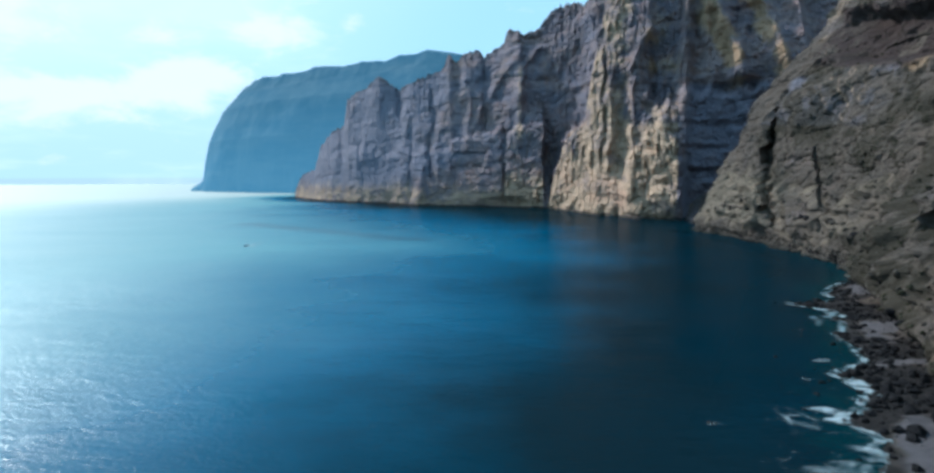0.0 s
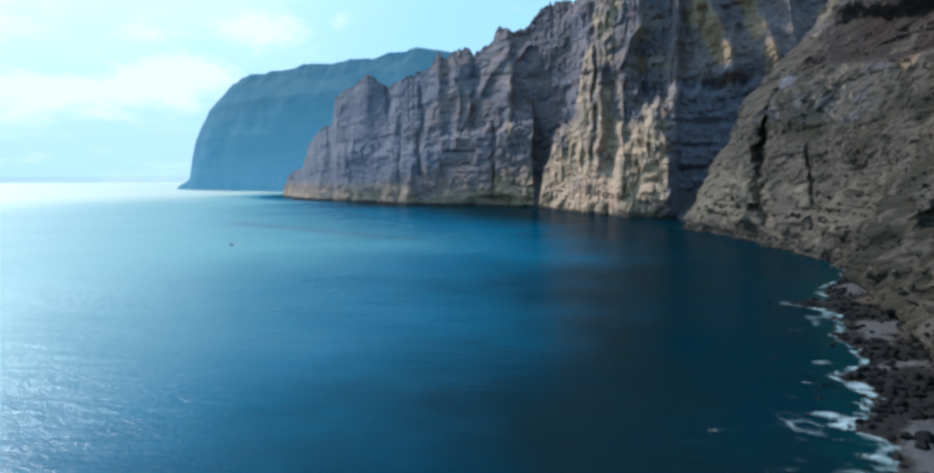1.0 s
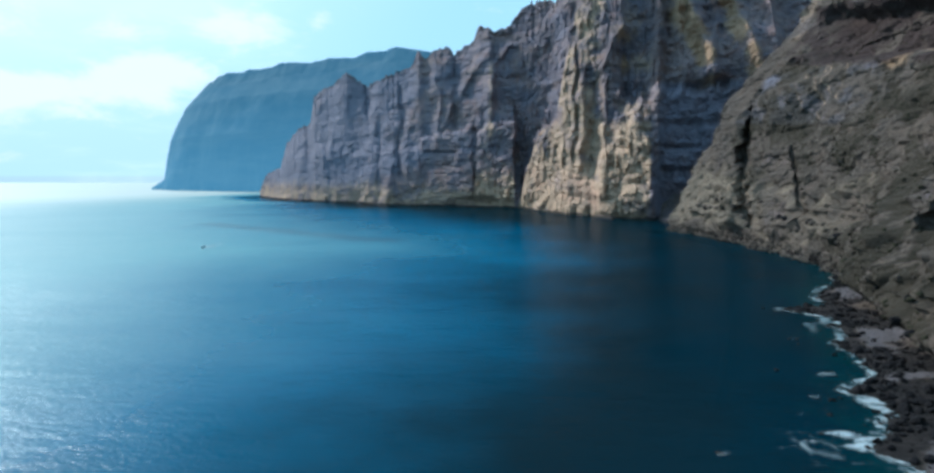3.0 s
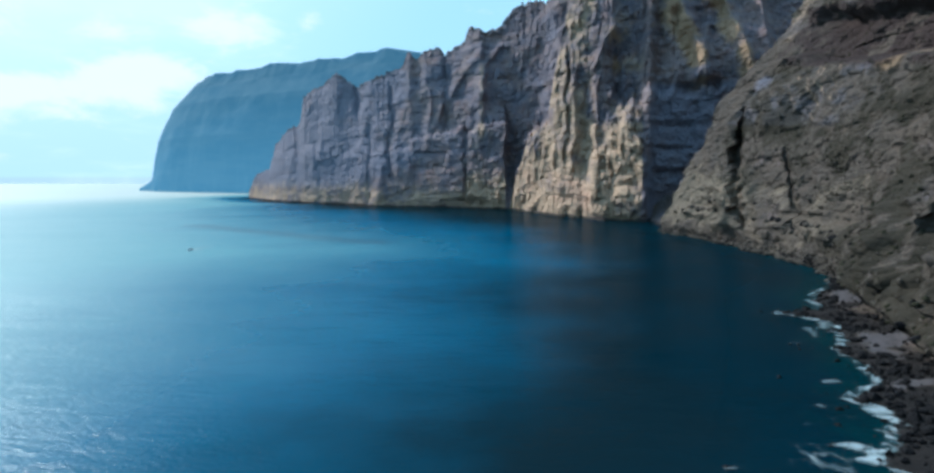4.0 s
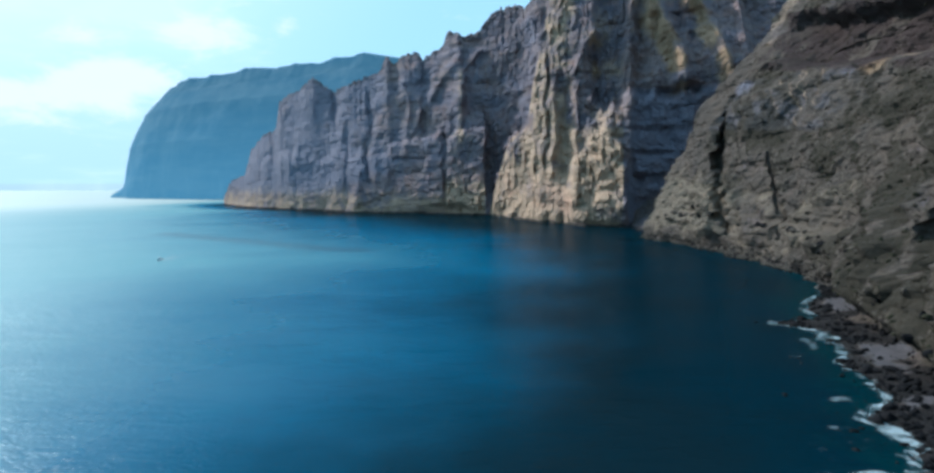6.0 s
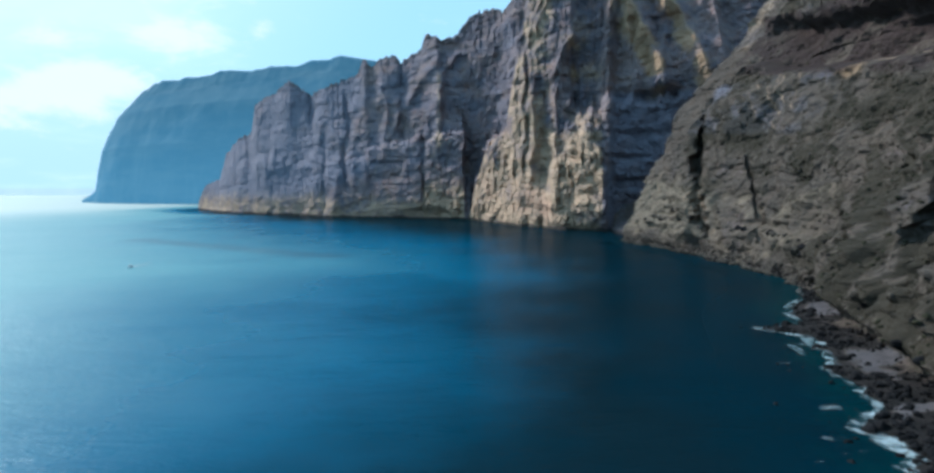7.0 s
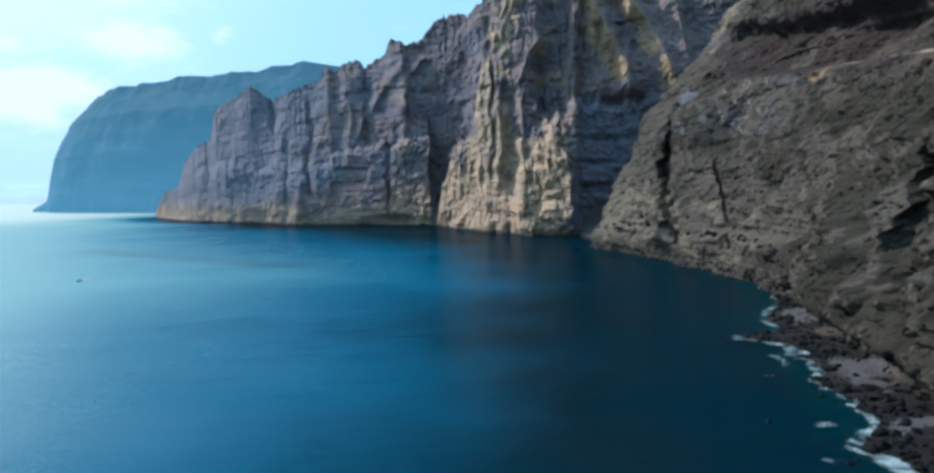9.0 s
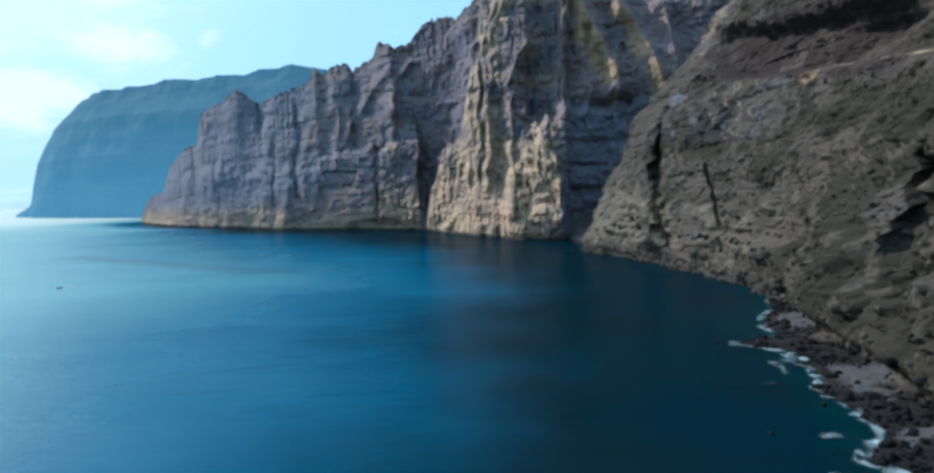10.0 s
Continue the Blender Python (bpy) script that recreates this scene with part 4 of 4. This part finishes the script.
def shore_boulders():
    rng = random.Random(4)
    lo, hi = SHORE.near(80, 110), SPUR - 4

    def place(s, u, size, meshes, label):
        S = np.array([s])
        base, n = (a[0] for a in SHORE.place(S))
        gap = u - shoreline(S, S * 0)[0]
        if u < 0:
            x, y, z = base[0] + n[0] * gap, base[1] + n[1] * gap, -0.15 * size
        else:
            hs = np.linspace(0, 0.12, 60)
            px, py, pz, pd = shore_point(np.full(60, s), hs)
            i = int(np.argmin(np.abs(pd - gap)))
            x, y, z = px[i], py[i], pz[i] + 0.1 * size
        boulder(x, y, z, size, meshes, rng, label)

    def rocky():
        """A place along the shore, mostly where black rock lies bare."""
        while True:
            s = rng.uniform(lo, POINT + 70)
            if rng.random() < 0.12 + float(black_ground(np.array([s]))[0]):
                return s

    for _ in range(50):      # black rocks in the surf
        s = rng.uniform(lo, POINT - 95) if rng.random() < 0.6 else rocky()
        place(s, -rng.uniform(0.5, 17) * (1 if s < POINT - 80 else 0.6), rng.choice((0.4, 0.6, 0.8, 1.2)), DARK_STONES, "wet black lava boulder awash in surf")
    for _ in range(125):     # black rocks on the beach's edge
        place(rocky(), rng.uniform(0.5, 11), rng.choice((0.7, 1.0, 1.4, 2.2)), DARK_STONES, "black lava boulder on the shingle beach")
    for _ in range(120):     # talus at the foot of the slope
        s = rng.uniform(POINT + 60, hi)
        place(s, rng.uniform(-1, 3), rng.choice((1.0, 1.4, 2.0, 3.0)), STONES if rng.random() < 0.65 else DARK_STONES, "fallen brown boulder at the foot of the cliff")
    for px, py in ((102, 216), (59, 157), (145, 309)):
        boulder(px, py, -0.2, 1.1, DARK_STONES, rng, "black rock just breaking the sea surface")


shore_boulders()


# ---- rubble ----
def rubble(name, mat, s, h, size, label):
    """Broken stones lying on the slope or the foreshore, too many to count."""
    rng = np.random.default_rng(len(s))
    x, y, z, d = shore_point(s, h)
    bm = bmesh.new()
    bmesh.ops.create_icosphere(bm, subdivisions=1, radius=1.0)
    ball = np.array([v.co[:] for v in bm.verts])
    tri = np.array([[v.index for v in f.verts] for f in bm.faces])
    bm.free()
    n, k = len(s), len(ball)
    v = ball[None] * (1 + rng.uniform(-0.32, 0.22, (n, k, 1))) * (size[:, None, None] * rng.uniform(0.65, 1.3, (n, 1, 3)))
    a = rng.uniform(0, 6.28, (n, 1))
    v = np.stack([v[..., 0] * np.cos(a) - v[..., 1] * np.sin(a), v[..., 0] * np.sin(a) + v[..., 1] * np.cos(a), v[..., 2] * 0.8], -1)
    v = v + np.stack([x, y, np.maximum(z, 0.0) + 0.1 * size], -1)[:, None, :]
    f = tri[None] + (np.arange(n) * k)[:, None, None]
    ob = link_mesh(name, v.reshape(-1, 3), f.reshape(-1, 3), mat, smooth_faces=False)
    tagged(ob, label, "rubble", kind="stuff")


def all_rubble():
    rng = np.random.default_rng(31)
    lo = SHORE.near(80, 110)
    s = rng.uniform(lo, SPUR, 9000)
    h = 0.016 * rng.uniform(0, 1, 9000) ** 1.5
    keep = rng.uniform(0, 1, 9000) < 0.04 + np.where(s > POINT + 60, 0.22, 0.4 * black_ground(s))
    s, h = s[keep], h[keep]
    rubble("shore_rubble", BASALT, s, h, 0.35 + 1.25 * rng.uniform(0, 1, len(s)) ** 3, "broken black lava stones along the waterline")
    s = rng.uniform(POINT + 55, SPUR + 6, 1500)
    h = 0.03 * rng.uniform(0, 1, 1500) ** 1.5
    rubble("foot_rubble", STONE, s, h, 0.5 + 1.7 * rng.uniform(0, 1, 1500) ** 3, "grey-brown fallen stones at the foot of the cliff")
    s = rng.uniform(lo, SPUR - 20, 3600)
    h = 0.018 + 0.30 * rng.uniform(0, 1, 3600) ** 2
    rubble("slope_rubble", STONE, s, h, 0.25 + 1.0 * rng.uniform(0, 1, 3600) ** 4, "loose brown stones lying on the lava slope")


all_rubble()


# ---- the pale stone that stands at the back of the beach ----
def standing_stone(x, y, z):
    bm = bmesh.new()
    bmesh.ops.create_cube(bm, size=1.0)
    bmesh.ops.subdivide_edges(bm, edges=bm.edges[:], cuts=4, use_grid_fill=True)
    for v in bm.verts:
        taper = 1.0 - 0.45 * (v.co.z + 0.5)
        v.co.x *= 1.7 * taper
        v.co.y *= 1.1 * taper
        v.co += 0.22 * noise.noise_vector(v.co * 2.3)
        v.co.z = (v.co.z + 0.5) * 6.2
    me = bpy.data.meshes.new("standing_stone")
    bm.to_mesh(me)
    bm.free()
    me.materials.append(PALE_STONE)
    ob = new("standing_stone", me)
    ob.matrix_world = pose(x, y, z, 4, -5, 30)
    tagged(ob, "pale upright rock slab at the back of the shingle beach", "rock")


standing_stone(178, 274, 3.6)


# ---- scrub on the slope ----
def scrub():
    """Low dry bushes over the near slope and the beach's back, too many to count."""
    rng = np.random.default_rng(9)
    n = 9000
    s = rng.uniform(SHORE.near(80, 110), SPUR, n)
    h = rng.uniform(0.03, 0.95, n)
    x, y, z, d = shore_point(s, h)
    keep = (fbm(s / 30, z / 18, s * 0, 71, 5) + rng.uniform(-0.8, 0.8, n) > 0.05) & (z > np.where(s > POINT + 70, 50, 7))
    x, y, z = x[keep], y[keep], z[keep]
    n = len(x)
    ball = [(0, 0, 1.0), (0.9, 0, 0.55), (0.3, 0.85, 0.6), (-0.75, 0.5, 0.5), (-0.7, -0.55, 0.6), (0.35, -0.85, 0.5), (1, 0.5, -0.3), (-0.2, 1.0, -0.3), (-1.05, 0, -0.3), (-0.1, -1.0, -0.3), (0.9, -0.5, -0.3)]
    tri = [(0, 1, 2), (0, 2, 3), (0, 3, 4), (0, 4, 5), (0, 5, 1), (1, 6, 2), (6, 7, 2), (2, 7, 3), (7, 8, 3), (3, 8, 4), (8, 9, 4), (4, 9, 5), (9, 10, 5), (5, 10, 1), (10, 6, 1)]
    k = len(ball)
    v = np.array(ball)[None] * (1 + rng.uniform(-0.3, 0.3, (n, k, 1)))
    size = rng.uniform(0.35, 1.2, (n, 1, 1)) * np.array([1.1, 1.1, 0.8])
    v = v * size + np.stack([x, y, z], -1)[:, None, :]
    f = np.array(tri)[None] + (np.arange(n) * k)[:, None, None]
    ob = link_mesh("scrub", v.reshape(-1, 3), f.reshape(-1, 3), LEAF)
    tagged(ob, "low dry olive-brown bushes dotted over the lava slope", "shrubs", kind="stuff")


scrub()


# ---- the motor boat ----
def part(name, bm, mat, parent, label=""):
    me = bpy.data.meshes.new(name)
    bmesh.ops.recalc_face_normals(bm, faces=bm.faces)
    bm.to_mesh(me)
    bm.free()
    me.materials.append(mat)
    ob = new(name, me)
    ob.parent = parent
    return tagged(ob, label)


def box(bm, x, y, z, sx, sy, sz, bevel=0.04):
    r = bmesh.ops.create_cube(bm, size=1.0, matrix=pose(x, y, z) @ Matrix.Diagonal((sx, sy, sz, 1)))
    edges = list({e for v in r["verts"] for e in v.link_edges})
    bmesh.ops.bevel(bm, geom=edges, offset=bevel, segments=2, affect="EDGES")


def motor_boat(m):
    root = new("motor_boat")
    root.matrix_world = m
    tagged(root, "small white open motor boat drifting on the sea", "boat")
    bm = bmesh.new()                               # hull by sections from stern to bow
    rings = []
    for k in range(9):
        t = k / 8
        half, deep, sheer = 1.15 * (1 - t ** 3.2) + 0.02, 0.45 * (1 - 0.7 * t ** 3), 0.75 + 0.4 * t ** 2
        xx = -3.2 + 6.4 * t
        rings.append([bm.verts.new(c) for c in ((xx, -half, sheer), (xx, -half * 0.86, 0.05), (xx, 0, -deep), (xx, half * 0.86, 0.05), (xx, half, sheer),
                                                (xx, half * 0.86, sheer - 0.02), (xx, half * 0.74, 0.25), (xx, -half * 0.74, 0.25), (xx, -half * 0.86, sheer - 0.02))])
    for a, b in zip(rings, rings[1:]):
        for i in range(9):
            bm.faces.new((a[i], b[i], b[(i + 1) % 9], a[(i + 1) % 9]))
    bm.faces.new(rings[0])
    bm.faces.new(rings[-1][::-1])
    part("hull", bm, WHITE, root)
    bm = bmesh.new()
    box(bm, 0.3, 0, 0.75, 0.8, 0.9, 1.0)
    console = part("console", bm, WHITE, root)
    bm = bmesh.new()
    box(bm, 0.62, 0, 1.45, 0.05, 0.85, 0.5, 0.015)
    part("windscreen", bm, GLASS, console, "tinted windscreen")
    for k, xx in enumerate((-0.7, 1.6)):
        bm = bmesh.new()
        box(bm, xx, 0, 0.5, 0.5, 1.3, 0.5)
        part("seat", bm, CUSHION, root, "dark blue seat")
    bm = bmesh.new()
    box(bm, -3.4, 0, 0.75, 0.45, 0.4, 0.75)
    box(bm, -3.4, 0, 0.1, 0.18, 0.14, 0.9)
    part("outboard_motor", bm, BLACK, root, "black outboard motor")
    bm = bmesh.new()
    box(bm, -0.4, 0, 2.1, 1.9, 1.7, 0.07)
    roof = part("canopy", bm, WHITE, root)
    for xx in (-1.2, 0.4):
        for yy in (-0.75, 0.75):
            bm = bmesh.new()
            box(bm, xx, yy, 1.35, 0.05, 0.05, 1.5, 0.012)
            part("post", bm, METAL, roof, "metal canopy post")


motor_boat(pose(-190.5, 570, 0.0, 0, 0, 258))


def boat_wake():
    """The short white wake behind the boat."""
    u, v = np.linspace(0, 1, 40), np.linspace(-1, 1, 14)
    U, V = np.meshgrid(u, v, indexing="ij")
    x = -189.8 + 12 * U + V * (2.4 + 3.0 * U)
    y = 567.5 + 50 * U
    dens = (1.5 - 1.2 * U) * smooth(1.0, 0.5, np.abs(V))
    z = 0.12 + 0.25 * dens
    ob = link_mesh("boat_wake", np.stack([x, y, z], -1).reshape(-1, 3), grid_faces(40, 14, True), FOAM, {"foam": dens})
    tagged(ob, "short white foam wake trailing behind the boat", "wake", kind="stuff")


boat_wake()
